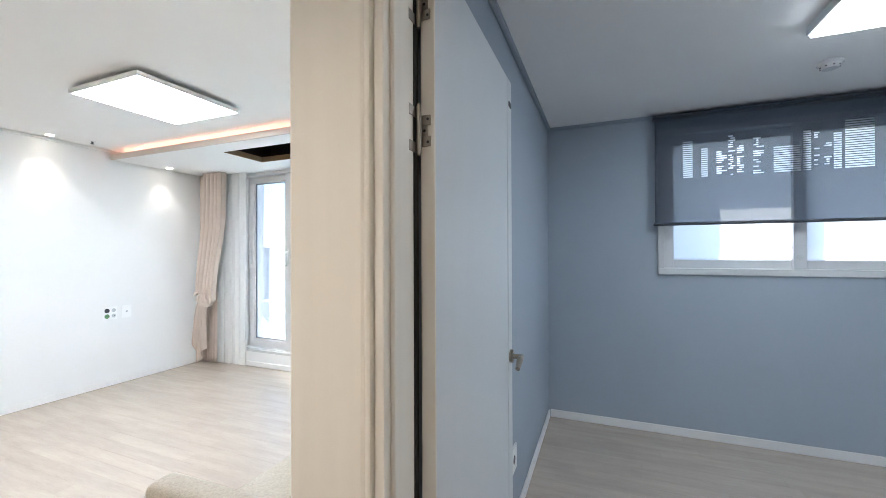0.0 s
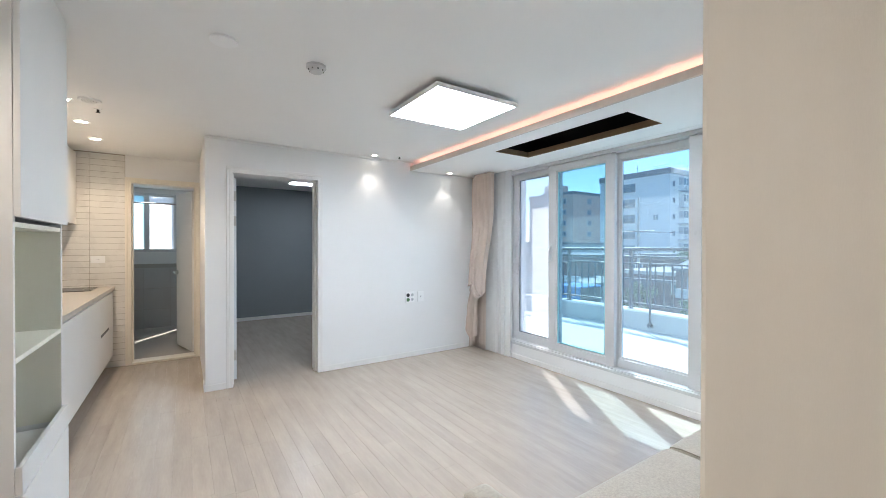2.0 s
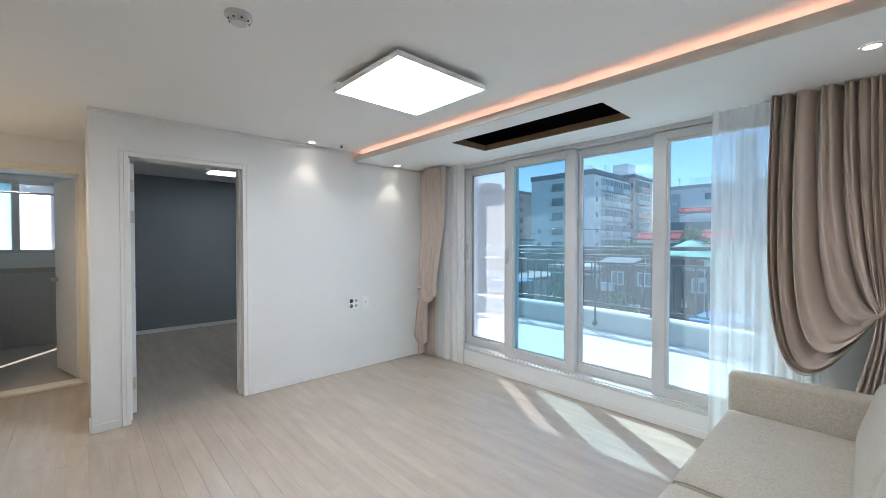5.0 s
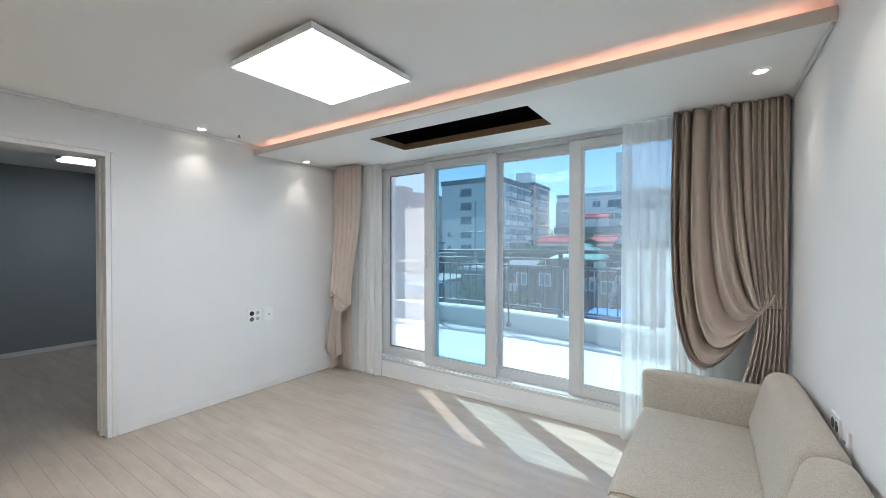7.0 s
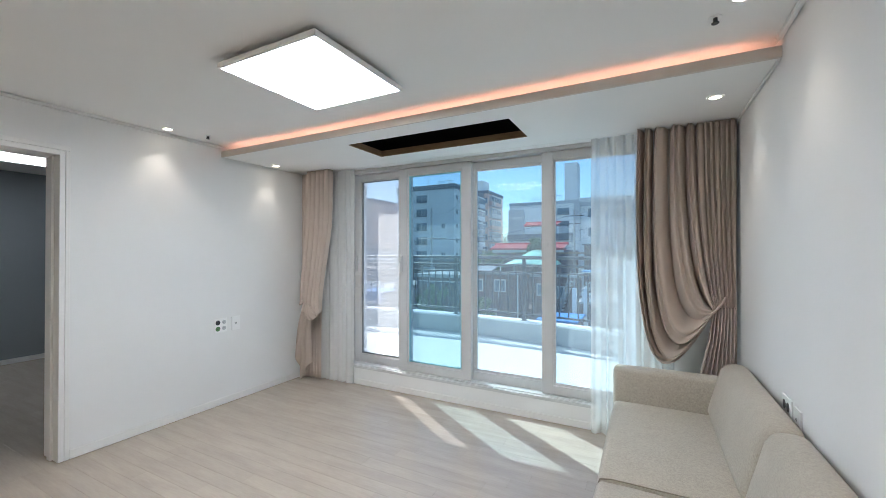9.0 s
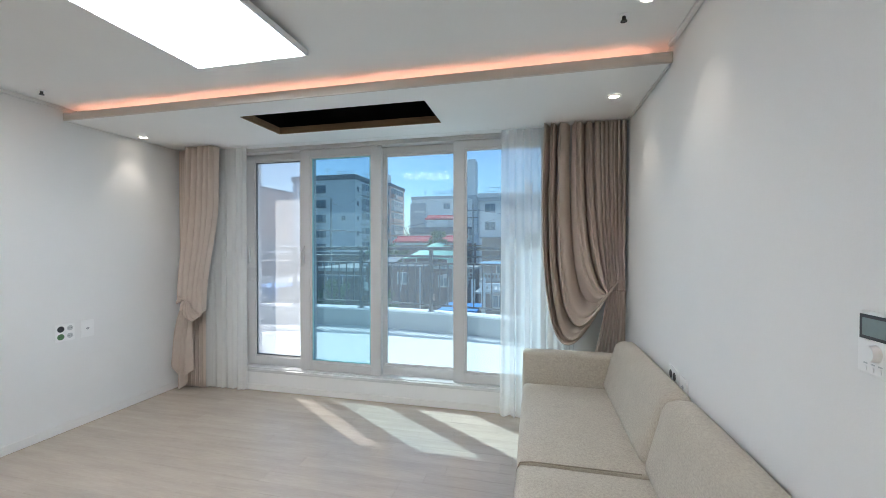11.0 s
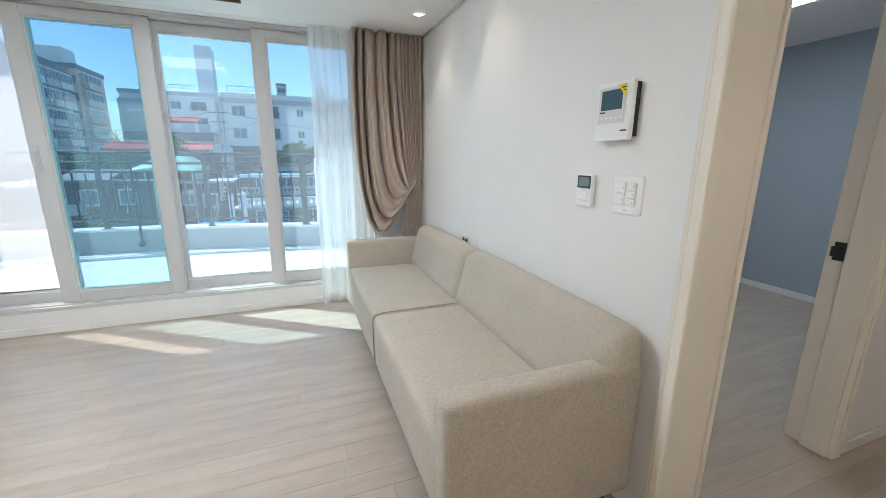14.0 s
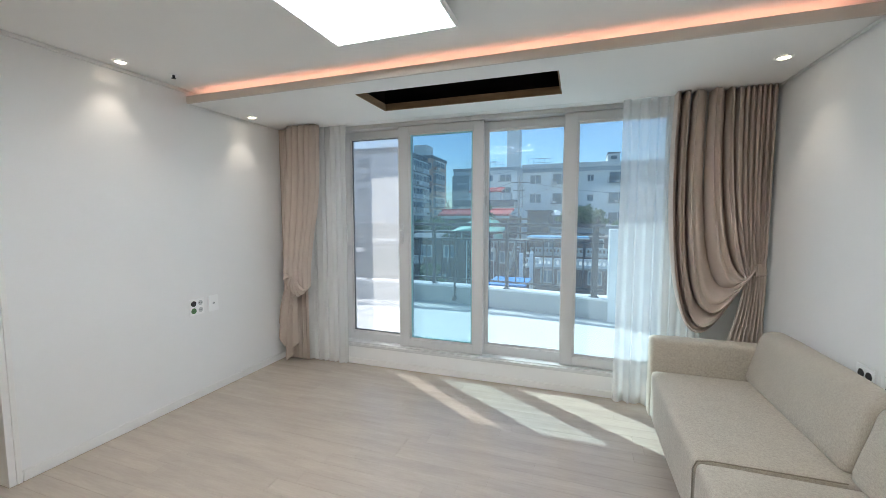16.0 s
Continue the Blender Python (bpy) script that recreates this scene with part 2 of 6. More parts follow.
BLIND = cloth_sheer("roller_blind_cloth", (0.13, 0.15, 0.19), 0.55, weave=500)
BLIND_DARK = material("blind_hem", (0.06, 0.065, 0.08), 0.6)
SCREEN = material("lcd_screen", (0.05, 0.10, 0.13), 0.12, var=0.1, bump=0.0)
LCD = material("lcd_grey", (0.22, 0.27, 0.27), 0.25, bump=0.0)
GASKET = material("glazing_gasket", (0.10, 0.11, 0.12), 0.6, bump=0.0)
GLASS_EDGE = material("green_glass_edge", (0.34, 0.60, 0.64), 0.25, bump=0.0)
STICKER = material("yellow_sticker", (0.85, 0.72, 0.03), 0.5, bump=0.0)
GREEN_MARK = material("green_socket", (0.10, 0.22, 0.09), 0.4, bump=0.0)
TERRACE = material("terrace_white_coat", (0.70, 0.71, 0.69), 0.6, var=0.04, scale=1.5, fine=60, bump=0.15)
PARAPET = material("parapet_coat", (0.47, 0.485, 0.485), 0.85, var=0.07, scale=1.2, fine=40, bump=0.2)
RENDER_WHITE = material("render_white", (0.80, 0.81, 0.82), 0.85, var=0.07, scale=0.6, fine=30, bump=0.2)
RENDER_GREY = material("render_grey", (0.50, 0.52, 0.54), 0.85, var=0.1, scale=0.6, fine=30, bump=0.2)
RENDER_PINK = material("render_pink", (0.66, 0.47, 0.40), 0.85, var=0.1, scale=0.6, fine=30, bump=0.2)
BRICK_DARK = brick_wall("brick_dark", (0.20, 0.135, 0.12), (0.13, 0.09, 0.085), (0.20, 0.18, 0.17))
BRICK_RED = brick_wall("brick_red", (0.30, 0.15, 0.115), (0.21, 0.10, 0.085), (0.26, 0.23, 0.21))
ROOF_DARK = material("roof_dark", (0.17, 0.185, 0.21), 0.8, var=0.15, scale=1, fine=20, bump=0.3)
ROOF_RED = material("roof_red_tile", (0.62, 0.06, 0.055), 0.55, var=0.12, scale=3, fine=30, bump=0.3)
ROOF_GLINT = material("roof_tile_glint", (0.70, 0.38, 0.34), 0.6, var=0.1, scale=3, fine=30, bump=0.3)
CANOPY_GREEN = material("canopy_green", (0.30, 0.58, 0.46), 0.45, var=0.06, scale=2, fine=30, bump=0.1)
TARP_BLUE = material("tarp_blue", (0.05, 0.25, 0.62), 0.5, var=0.12, scale=2, fine=20, bump=0.3)
CITY_GLASS = material("far_window_glass", (0.13, 0.19, 0.24), 0.12, var=0.15, bump=0.0, rand=0.3)
CONCRETE = material("concrete", (0.42, 0.42, 0.41), 0.9, var=0.1, scale=1.5, fine=40, bump=0.3)
ASPHALT = material("asphalt", (0.06, 0.06, 0.062), 0.9, var=0.2, scale=0.3, fine=8, bump=0.3)
BARK = material("bark", (0.11, 0.08, 0.06), 0.9, var=0.25, bump=0.5)
LEAF = material("leaf", (0.10, 0.17, 0.05), 0.6, var=0.3, scale=2, fine=10, bump=0.0, rand=0.35, island=True)

# ---- building helpers ----
BASE = {}


def box(bm, x0, x1, y0, y1, z0, z1, mi=0):
    vs = [bm.verts.new((x, y, z)) for z in (z0, z1) for y in (y0, y1) for x in (x0, x1)]
    out = []
    for q in ((0, 2, 3, 1), (4, 5, 7, 6), (0, 1, 5, 4), (2, 6, 7, 3), (0, 4, 6, 2), (1, 3, 7, 5)):
        f = bm.faces.new([vs[i] for i in q])
        f.material_index = mi
        out.append(f)
    return out


def boxes(*specs):
    bm = bmesh.new()
    for s in specs:
        box(bm, *s)
    return bm


def rounded(x0, x1, y0, y1, z0, z1, r=0.003, seg=2):
    bm = boxes((x0, x1, y0, y1, z0, z1))
    bmesh.ops.bevel(bm, geom=bm.edges[:], offset=r, segments=seg, profile=0.5, affect="EDGES", clamp_overlap=True)
    return bm


def rod(a, b, r, seg=12, r2=None):
    """A round bar from a to b."""
    bm = bmesh.new()
    a, b = Vector(a), Vector(b)
    m = Matrix.Translation((a + b) / 2) @ (b - a).to_track_quat("Z", "Y").to_matrix().to_4x4()
    bmesh.ops.create_cone(bm, cap_ends=True, segments=seg, radius1=r, radius2=r if r2 is None else r2, depth=(b - a).length, matrix=m)
    return bm


def merge(*bms):
    out = bmesh.new()
    for b in bms:
        me = bpy.data.meshes.new("tmp")
        b.to_mesh(me)
        out.from_mesh(me)
        b.free()
        bpy.data.meshes.remove(me)
    return out


def thing(name, at, label, category, group="", kind=""):
    ob = new(name)
    ob.empty_display_size = 0.1
    ob.location = at
    BASE[ob] = Vector(at)
    return tagged(ob, label, category, group, kind)


def part(name, bm, mat, parent=None, label="", smooth=False):
    """Links a bmesh, made in world places, as one mesh object under a thing or part."""
    base = BASE[parent] if parent else Vector((0, 0, 0))
    bmesh.ops.translate(bm, verts=bm.verts[:], vec=-base)
    bmesh.ops.recalc_face_normals(bm, faces=bm.faces[:])
    me = bpy.data.meshes.new(name)
    for f in bm.faces:
        f.smooth = smooth
    bm.to_mesh(me)
    bm.free()
    for m in mat if isinstance(mat, (list, tuple)) else (mat,):
        me.materials.append(m)
    ob = new(name, me)
    ob.parent = parent
    BASE[ob] = base
    if smooth:
        me.set_sharp_from_angle(angle=radians(40))
    return tagged(ob, label)


def solid(name, bm, mat, label, category, group="", kind="", smooth=False):
    """A thing of one mesh, with its origin at its base."""
    lo = [min(v.co[i] for v in bm.verts) for i in range(3)]
    hi = [max(v.co[i] for v in bm.verts) for i in range(3)]
    at = Vector(((lo[0] + hi[0]) / 2, (lo[1] + hi[1]) / 2, lo[2]))
    bmesh.ops.translate(bm, verts=bm.verts[:], vec=-at)
    ob = part(name, bm, mat, None, "", smooth)
    ob.location = at
    BASE[ob] = at
    return tagged(ob, label, category, group, kind)


def structure(name, bm, mat, label, category="wall"):
    return solid(name, bm, mat, label, category, kind="structure")


def face_paint(bm, rule):
    bm.normal_update()
    for f in bm.faces:
        f.material_index = rule(f.normal, f.calc_center_median())
    return bm


# ---- the large structure ----
CEIL, SOFFIT = 2.37, 2.275
# living-room walls
bm = boxes((-4.2, -4.0, -0.137, 0.06, 0, 2.45), (-4.2, -4.0, 0.92, 3.25, 0, 2.45), (-4.2, -4.0, 0.06, 0.92, 2.07, 2.45))
structure("wall_west", face_paint(bm, lambda n, c: 1 if n.x < -0.5 else 0), (WALLPAPER, GREY_PAPER), "white textured wallpaper wall with a bedroom door opening")
bm = boxes((-4.0, -3.42, 3.06, 3.4, 0, 2.45), (-0.46, 0.018, 3.06, 3.4, 0, 2.45), (-3.42, -0.46, 3.045, 3.4, 0, 0.165), (-3.42, -0.46, 3.06, 3.4, 2.278, 2.45))
structure("wall_north", bm, WALLPAPER, "white wall with a low sill under the wide balcony window")
bm = boxes((0.018, 0.19, 0.31, 3.25, 0, 2.45))
structure("wall_east", face_paint(bm, lambda n, c: 1 if n.x > 0.5 else 0), (WALLPAPER, BLUE_PAPER), "smooth white wallpaper wall behind the sofa")
bm = boxes((1.09, 3.37, 0.3, 0.45, 0, 2.45), (0.19, 1.09, 0.3, 0.45, 2.07, 2.45))
structure("wall_hall", face_paint(bm, lambda n, c: 1 if n.y > 0.5 else 0), (WALLPAPER, BLUE_PAPER), "white hall wall with a door opening")
structure("wall_south", boxes((-5.5, 2.2, -1.76, -1.56, 0, 2.45)), WALLPAPER, "plain white wall behind the kitchen")
structure("wall_hall_end", boxes((2.2, 2.35, -1.76, 0.3, 0, 2.45)), WALLPAPER, "plain white wall at the end of the hall")
# alcove, bathroom and bedroom one
bm = boxes((-7.75, -4.2, -0.137, -0.02, 0, 2.45))
structure("wall_alcove", face_paint(bm, lambda n, c: 1 if n.y > 0.5 else 0), (WALLPAPER, GREY_PAPER), "white wall beside the bathroom door")
bm = boxes((-5.56, -5.42, -1.56, -0.84, 0, 2.45), (-5.56, -5.42, -0.84, -0.137, 2.09, 2.45))
structure("wall_bathroom", bm, WALLPAPER, "wall with the bathroom door opening")
structure("wall_bedroom_west", boxes((-7.8, -7.62, -0.02, 3.25, 0, 2.45)), GREY_PAPER, "grey wallpaper bedroom wall")
structure("wall_bedroom_north", boxes((-7.62, -4.2, 3.05, 3.25, 0, 2.45)), GREY_PAPER, "grey wallpaper bedroom wall")
bm = boxes((-8.0, -7.85, -1.56, -1.1, -0.06, 2.45), (-8.0, -7.85, -0.40, -0.137, -0.06, 2.45), (-8.0, -7.85, -1.1, -0.40, -0.06, 1.25), (-8.0, -7.85, -1.1, -0.40, 2.22, 2.45))
structure("wall_bathroom_west", bm, BATH_WHITE, "white tiled bathroom wall with a window opening")
structure("wall_bathroom_side", boxes((-7.85, -5.56, -1.76, -1.56, -0.06, 2.45)), BATH_WHITE, "white tiled bathroom side wall")
# bedroom two
bm = boxes((0.19, 0.98, 2.89, 3.25, 0, 2.45), (2.75, 3.37, 2.89, 3.25, 0, 2.45), (0.98, 2.75, 2.89, 3.25, 0, 1.165), (0.98, 2.75, 2.89, 3.25, 2.22, 2.45))
structure("wall_bedroom_two_north", bm, BLUE_PAPER, "blue-grey wallpaper wall with a window opening")
structure("wall_bedroom_two_east", boxes((3.37, 3.55, 0.3, 3.25, 0, 2.45)), BLUE_PAPER, "blue-grey wallpaper bedroom wall")

# ceilings
structure("ceiling", boxes((-5.56, 2.35, -1.76, 2.2, CEIL, CEIL + 0.08)), CEILING_PAPER, "flat white papered ceiling", "ceiling")
HX0, HX1, HY0, HY1 = -2.69, -1.325, 2.235, 2.69
bm = boxes((-4.0, 0.018, 2.03, HY0, SOFFIT, SOFFIT + 0.015), (-4.0, 0.018, HY1, 3.06, SOFFIT, SOFFIT + 0.015), (-4.0, HX0, HY0, HY1, SOFFIT, SOFFIT + 0.015),
           (HX1, 0.018, HY0, HY1, SOFFIT, SOFFIT + 0.015), (-4.0, 0.018, 2.2, 2.218, SOFFIT + 0.015, CEIL + 0.08))
structure("ceiling_soffit", bm, CEILING_PAPER, "lowered white ceiling strip with a lit cove edge", "ceiling")
structure("trim_cove_lip", rounded(-3.999, 0.017, 2.010, 2.0295, SOFFIT - 0.002, SOFFIT + 0.052, 0.004), COVE_LIP, "slim beige lip along the ceiling cove", "moulding")
structure("ceiling_slab", boxes((-4.2, 0.19, 2.2, 3.4, 2.75, 2.85), (-4.2, 0.19, 2.2, 2.218, 2.46, 2.75)), HATCH_SHADE, "slab painted near-black for the shade above the open hatch", "ceiling")
structure("ceiling_bedroom", boxes((-7.8, -4.2, -0.02, 3.25, 2.42, 2.5)), CEILING_PAPER, "white bedroom ceiling", "ceiling")
structure("ceiling_bedroom_two", boxes((0.19, 3.55, 0.45, 3.25, 2.335, 2.42)), CEILING_PAPER, "white bedroom ceiling", "ceiling")
structure("ceiling_bathroom", boxes((-8.0, -5.56, -1.76, -0.02, 2.3, 2.4)), CEILING_PAPER, "white bathroom ceiling", "ceiling")
bm = boxes((HX0, HX1, HY0, HY0 + 0.012, SOFFIT + 0.016, SOFFIT + 0.05), (HX0, HX1, HY1 - 0.012, HY1, SOFFIT - 0.001, SOFFIT + 0.05), (HX0, HX0 + 0.012, HY0 + 0.012, HY1 - 0.012, SOFFIT - 0.001, SOFFIT + 0.05),
           (HX1 - 0.012, HX1, HY0 + 0.012, HY1 - 0.012, SOFFIT + 0.016, SOFFIT + 0.05), (-2.3, -2.26, HY0, HY1, SOFFIT + 0.2, SOFFIT + 0.24))
structure("trim_hatch", bm, RAW_WOOD, "raw timber edge of the open ceiling hatch", "trim")
# lining boards painted near-black, so the space above reads as unlit
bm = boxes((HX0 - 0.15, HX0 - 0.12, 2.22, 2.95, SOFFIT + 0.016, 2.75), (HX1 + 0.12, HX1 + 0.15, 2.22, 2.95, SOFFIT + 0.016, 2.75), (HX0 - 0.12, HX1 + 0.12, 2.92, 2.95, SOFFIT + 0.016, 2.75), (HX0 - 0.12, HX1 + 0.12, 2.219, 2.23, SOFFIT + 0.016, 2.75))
structure("trim_hatch_cavity", bm, HATCH_SHADE, "boards painted near-black for the shade above the open ceiling hatch", "trim")
structure("trim_cove_light", boxes((-3.92, -0.06, 2.075, 2.09, SOFFIT + 0.017, SOFFIT + 0.023)), COVE_LED, "warm orange light strip in the ceiling cove", "light strip")

# crown mouldings and baseboards
def run(x0, x1, y0, y1, z0, z1):
    bm = boxes((x0, x1, y0, y1, z0, z1))
    bmesh.ops.bevel(bm, geom=bm.edges[:], offset=0.003, segments=2, affect="EDGES", clamp_overlap=True)
    return bm

structure("trim_crown", merge(run(-3.998, -3.975, -0.137, 2.01, CEIL - 0.022, CEIL - 0.001), run(-0.005, 0.016, 0.31, 2.01, CEIL - 0.022, CEIL - 0.001),
          run(-3.998, -3.985, 2.031, 3.05, SOFFIT - 0.014, SOFFIT - 0.001), run(0.003, 0.016, 2.031, 3.05, SOFFIT - 0.014, SOFFIT - 0.001)), WHITE_TRIM, "thin white ceiling moulding", "moulding")
structure("trim_crown_bedroom_two", merge(run(0.192, 0.215, 0.46, 2.87, 2.31, 2.334), run(0.192, 3.36, 2.868, 2.888, 2.31, 2.334)), BLUE_PAPER, "thin ceiling moulding", "moulding")
structure("baseboard_west", merge(run(-3.998, -3.986, -0.135, 0.032, 0.0, 0.06), run(-3.998, -3.986, 0.948, 3.05, 0, 0.06), run(-4.19, -3.986, -0.149, -0.138, 0, 0.06)), WHITE_TRIM, "low white baseboard", "baseboard")
structure("baseboard_east", run(0.004, 0.016, 0.33, 3.05, 0, 0.06), WHITE_TRIM, "low white baseboard", "baseboard")
structure("baseboard_north", run(-3.42, -0.46, 3.031, 3.044, 0, 0.055), WHITE_TRIM, "low white baseboard under the window", "baseboard")
structure("baseboard_hall", run(1.12, 2.19, 0.286, 0.298, 0, 0.06), WHITE_TRIM, "low white baseboard", "baseboard")
structure("baseboard_bedroom_two", merge(run(0.192, 0.204, 0.46, 2.87, 0, 0.06), run(0.206, 3.36, 2.876, 2.888, 0, 0.06), run(3.356, 3.368, 0.46, 2.87, 0, 0.06)), WHITE_TRIM, "low white baseboard", "baseboard")
structure("baseboard_bedroom", merge(run(-7.618, -7.606, 0.0, 3.04, 0, 0.06), run(-7.6, -4.21, 3.036, 3.048, 0, 0.06), run(-7.6, -5.2, -0.018, -0.006, 0, 0.06)), WHITE_TRIM, "low pale baseboard", "baseboard")


# ---- door frames and doors ----
def jambs(name, axis, a0, a1, d0, d1, top, w=0.045, lip=0.012, casing=0.055):
    """A door frame: lining through the wall with a flat casing on both faces. axis: the way the wall runs."""
    def bx(p0, p1, q0, q1, z0, z1):
        return rounded(p0, p1, q0, q1, z0, z1, 0.003) if axis == "x" else rounded(q0, q1, p0, p1, z0, z1, 0.003)
    bms = [bx(a0, a0 + w - 0.015, d0 - lip, d1 + lip, 0, top), bx(a1 - w + 0.015, a1, d0 - lip, d1 + lip, 0, top), bx(a0 + w - 0.0152, a1 - w + 0.0152, d0 - lip, d1 + lip, top - w + 0.012, top)]
    mid = d0 + (d1 - d0) * 0.5
    bms += [bx(a0 + w - 0.0152, a0 + w, mid - 0.02, mid + 0.03, 0, top - w + 0.012), bx(a1 - w, a1 - w + 0.0152, mid - 0.02, mid + 0.03, 0, top - w + 0.012)]
    for d, s in ((d0, -1), (d1, 1)):
        lo, hi = sorted((d + s * 0.002, d + s * (lip + 0.003)))
        bms += [bx(a0 - casing + 0.03, a0 - 0.0005, lo, hi, 0, top), bx(a1 + 0.0005, a1 + casing - 0.03, lo, hi, 0, top), bx(a0 - casing + 0.03, a1 + casing - 0.03, lo, hi, top + 0.0005, top + 0.03)]
    return merge(*bms)

structure("door_1", jambs("door_1", "y", 0.06, 0.92, -4.2, -4.0, 2.08), WHITE_TRIM, "off-white wooden door frame of the grey bedroom", "door frame")
structure("door_2", jambs("door_2", "y", -0.825, -0.152, -5.56, -5.42, 2.09), CREAM_FRAME, "pale cream wooden bathroom door frame", "door frame")
# frame round the end of the east wall and across to the far jamb
bm = merge(rounded(-0.027, 0.164, 0.268, 0.3075, 0, 2.13, 0.009), rounded(-0.016, 0.017, 0.308, 0.327, 0, 2.13, 0.006), rounded(0.1645, 0.180, 0.262, 0.309, 0, 2.1, 0.006),
           rounded(0.1805, 0.203, 0.275, 0.408, 0, 2.07, 0.003), rounded(0.2025, 0.214, 0.30, 0.365, 0, 2.06, 0.003),
           rounded(1.06, 1.088, 0.28, 0.47, 0, 2.07, 0.003), rounded(1.046, 1.0605, 0.30, 0.40, 0, 2.06, 0.003), rounded(1.0885, 1.115, 0.278, 0.298, 0, 2.1, 0.004), rounded(1.0885, 1.115, 0.452, 0.472, 0, 2.1, 0.004),
           rounded(0.203, 1.06, 0.28, 0.455, 2.045, 2.069, 0.003), rounded(0.1925, 1.115, 0.278, 0.298, 2.071, 2.1, 0.004))
structure("door_3", bm, CREAM_FRAME, "pale cream wooden frame round the blue bedroom's doorway", "door frame")
structure("trim_threshold", rounded(-5.57, -5.40, -0.79, -0.185, 0, 0.025, 0.004), CREAM_FRAME, "low cream bathroom threshold", "threshold")


def lever(parent, x, y, z, way, reach, mat=STEEL):
    """A lever handle on a leaf's face. way: the outward direction, reach: along the leaf towards the hinge."""
    way, reach = Vector(way), Vector(reach)
    c = Vector((x, y, z))
    h = part("door_handle", merge(rod(c, c + way * 0.012, 0.026, 24), rod(c + way * 0.012, c + way * 0.05, 0.010, 14), rod(c + way * 0.045, c + way * 0.048 + reach * 0.05, 0.012, 14), rod(c + way * 0.048 + reach * 0.045, c + way * 0.05 + reach * 0.10 + Vector((0, 0, -0.02)), 0.013, 14, 0.009)), mat, parent, "brushed steel lever handle", True)
    return h


def hinge(parent, x, y, z, axis):
    """A two-leaf butt hinge with its knuckle and screws."""
    bms = [rod((x, y, z - 0.05), (x, y, z + 0.05), 0.007, 14), rod((x, y, z - 0.054), (x, y, z - 0.05), 0.009, 14), rod((x, y, z + 0.05), (x, y, z + 0.054), 0.009, 14)]
    if axis == "y":
        bms += [rounded(x - 0.003, x, y + 0.004, y + 0.034, z - 0.045, z + 0.045, 0.001, 1), rounded(x - 0.004, x - 0.001, y - 0.034, y - 0.004, z - 0.045, z + 0.045, 0.001, 1)]
        bms += [rod((x - 0.001, y + 0.02, z + d), (x + 0.0015, y + 0.02, z + d), 0.004, 10) for d in (-0.03, 0, 0.03)]
    else:
        bms += [rounded(x + 0.004, x + 0.036, y - 0.003, y, z - 0.045, z + 0.045, 0.001, 1), rounded(x - 0.036, x - 0.004, y - 0.003, y, z - 0.045, z + 0.045, 0.001, 1)]
        bms += [rod((x + 0.022, y - 0.004, z + d), (x + 0.022, y + 0.0005, z + d), 0.004, 10) for d in (-0.03, 0, 0.03)]
    return part("hinge", merge(*bms), STEEL, parent, "steel hinge", True)


door = thing("bedroom_door", (0.225, 0.44, 0.005), "pale flush bedroom door standing open against a blue-grey wall", "door")
part("door_leaf", rounded(0.206, 0.244, 0.437, 1.175, 0.006, 2.045, 0.003), DOOR_PAINT, door)
part("edge_strip", rounded(0.205, 0.246, 1.1755, 1.245, 0.006, 2.045, 0.004), DOOR_PAINT, door, "smooth strip along the latch side")
part("hinge_edge", rounded(0.211, 0.245, 0.430, 0.4368, 0.006, 2.045, 0.002), CREAM_FRAME, door, "cream edge on the hinge side")
part("vent_mark", rounded(0.246, 0.250, 1.19, 1.225, 1.93, 1.95, 0.001), DARK_PLASTIC, door, "small dark tag near the top")
lever(door, 0.246, 1.205, 0.91, (1, 0, 0), (0, -1, 0), HINGE_METAL)
# black strip set in the hinge gap in place of its shade
part("gap_seal", rounded(0.1985, 0.2045, 0.4085, 0.4295, 0.006, 2.04, 0.001, 1), DARK_PLASTIC, door, "black strip painted in for the shade of the hinge gap")
for hz in (0.30, 1.615, 1.905):
    bms = [rod((0.2125, 0.414, hz - 0.052), (0.2125, 0.414, hz + 0.052), 0.0052, 14), rod((0.2125, 0.414, hz - 0.058), (0.2125, 0.414, hz - 0.052), 0.0042, 14), rod((0.2125, 0.414, hz + 0.052), (0.2125, 0.414, hz + 0.058), 0.0042, 14)]
    bms += [rod((0.2125, 0.414, hz + q), (0.2125, 0.414, hz + q + 0.0015), 0.0057, 14) for q in (-0.026, 0.024)]
    bms += [rounded(0.214, 0.236, 0.4265, 0.4292, hz - 0.036, hz - 0.012, 0.001, 1), rounded(0.214, 0.230, 0.4265, 0.4292, hz - 0.0121, hz + 0.0121, 0.001, 1), rounded(0.214, 0.236, 0.4265, 0.4292, hz + 0.012, hz + 0.036, 0.001, 1),
            rounded(0.2035, 0.2060, 0.378, 0.412, hz - 0.052, hz - 0.028, 0.001, 1), rounded(0.2035, 0.2060, 0.378, 0.412, hz + 0.028, hz + 0.052, 0.001, 1)]
    hg = part("hinge", merge(*bms), HINGE_METAL, door, "antique nickel hinge", True)
    part("screw", merge(*[rod((0.2215 + (0.008 if q else 0), 0.4252, hz + q), (0.2215 + (0.008 if q else 0), 0.4264, hz + q), 0.0032, 10) for q in (-0.026, 0, 0.026)]), DARK_METAL, hg)
strike = thing("strike_plate", (1.045, 0.42, 0.91), "dark metal latch strike on the cream door jamb", "strike plate")
part("plate", merge(rounded(1.0555, 1.0595, 0.405, 0.445, 0.88, 0.96, 0.002)), DARK_METAL, strike)
part("latch_cup", rounded(1.048, 1.0554, 0.412, 0.452, 0.895, 0.94, 0.003), DARK_PLASTIC, strike)

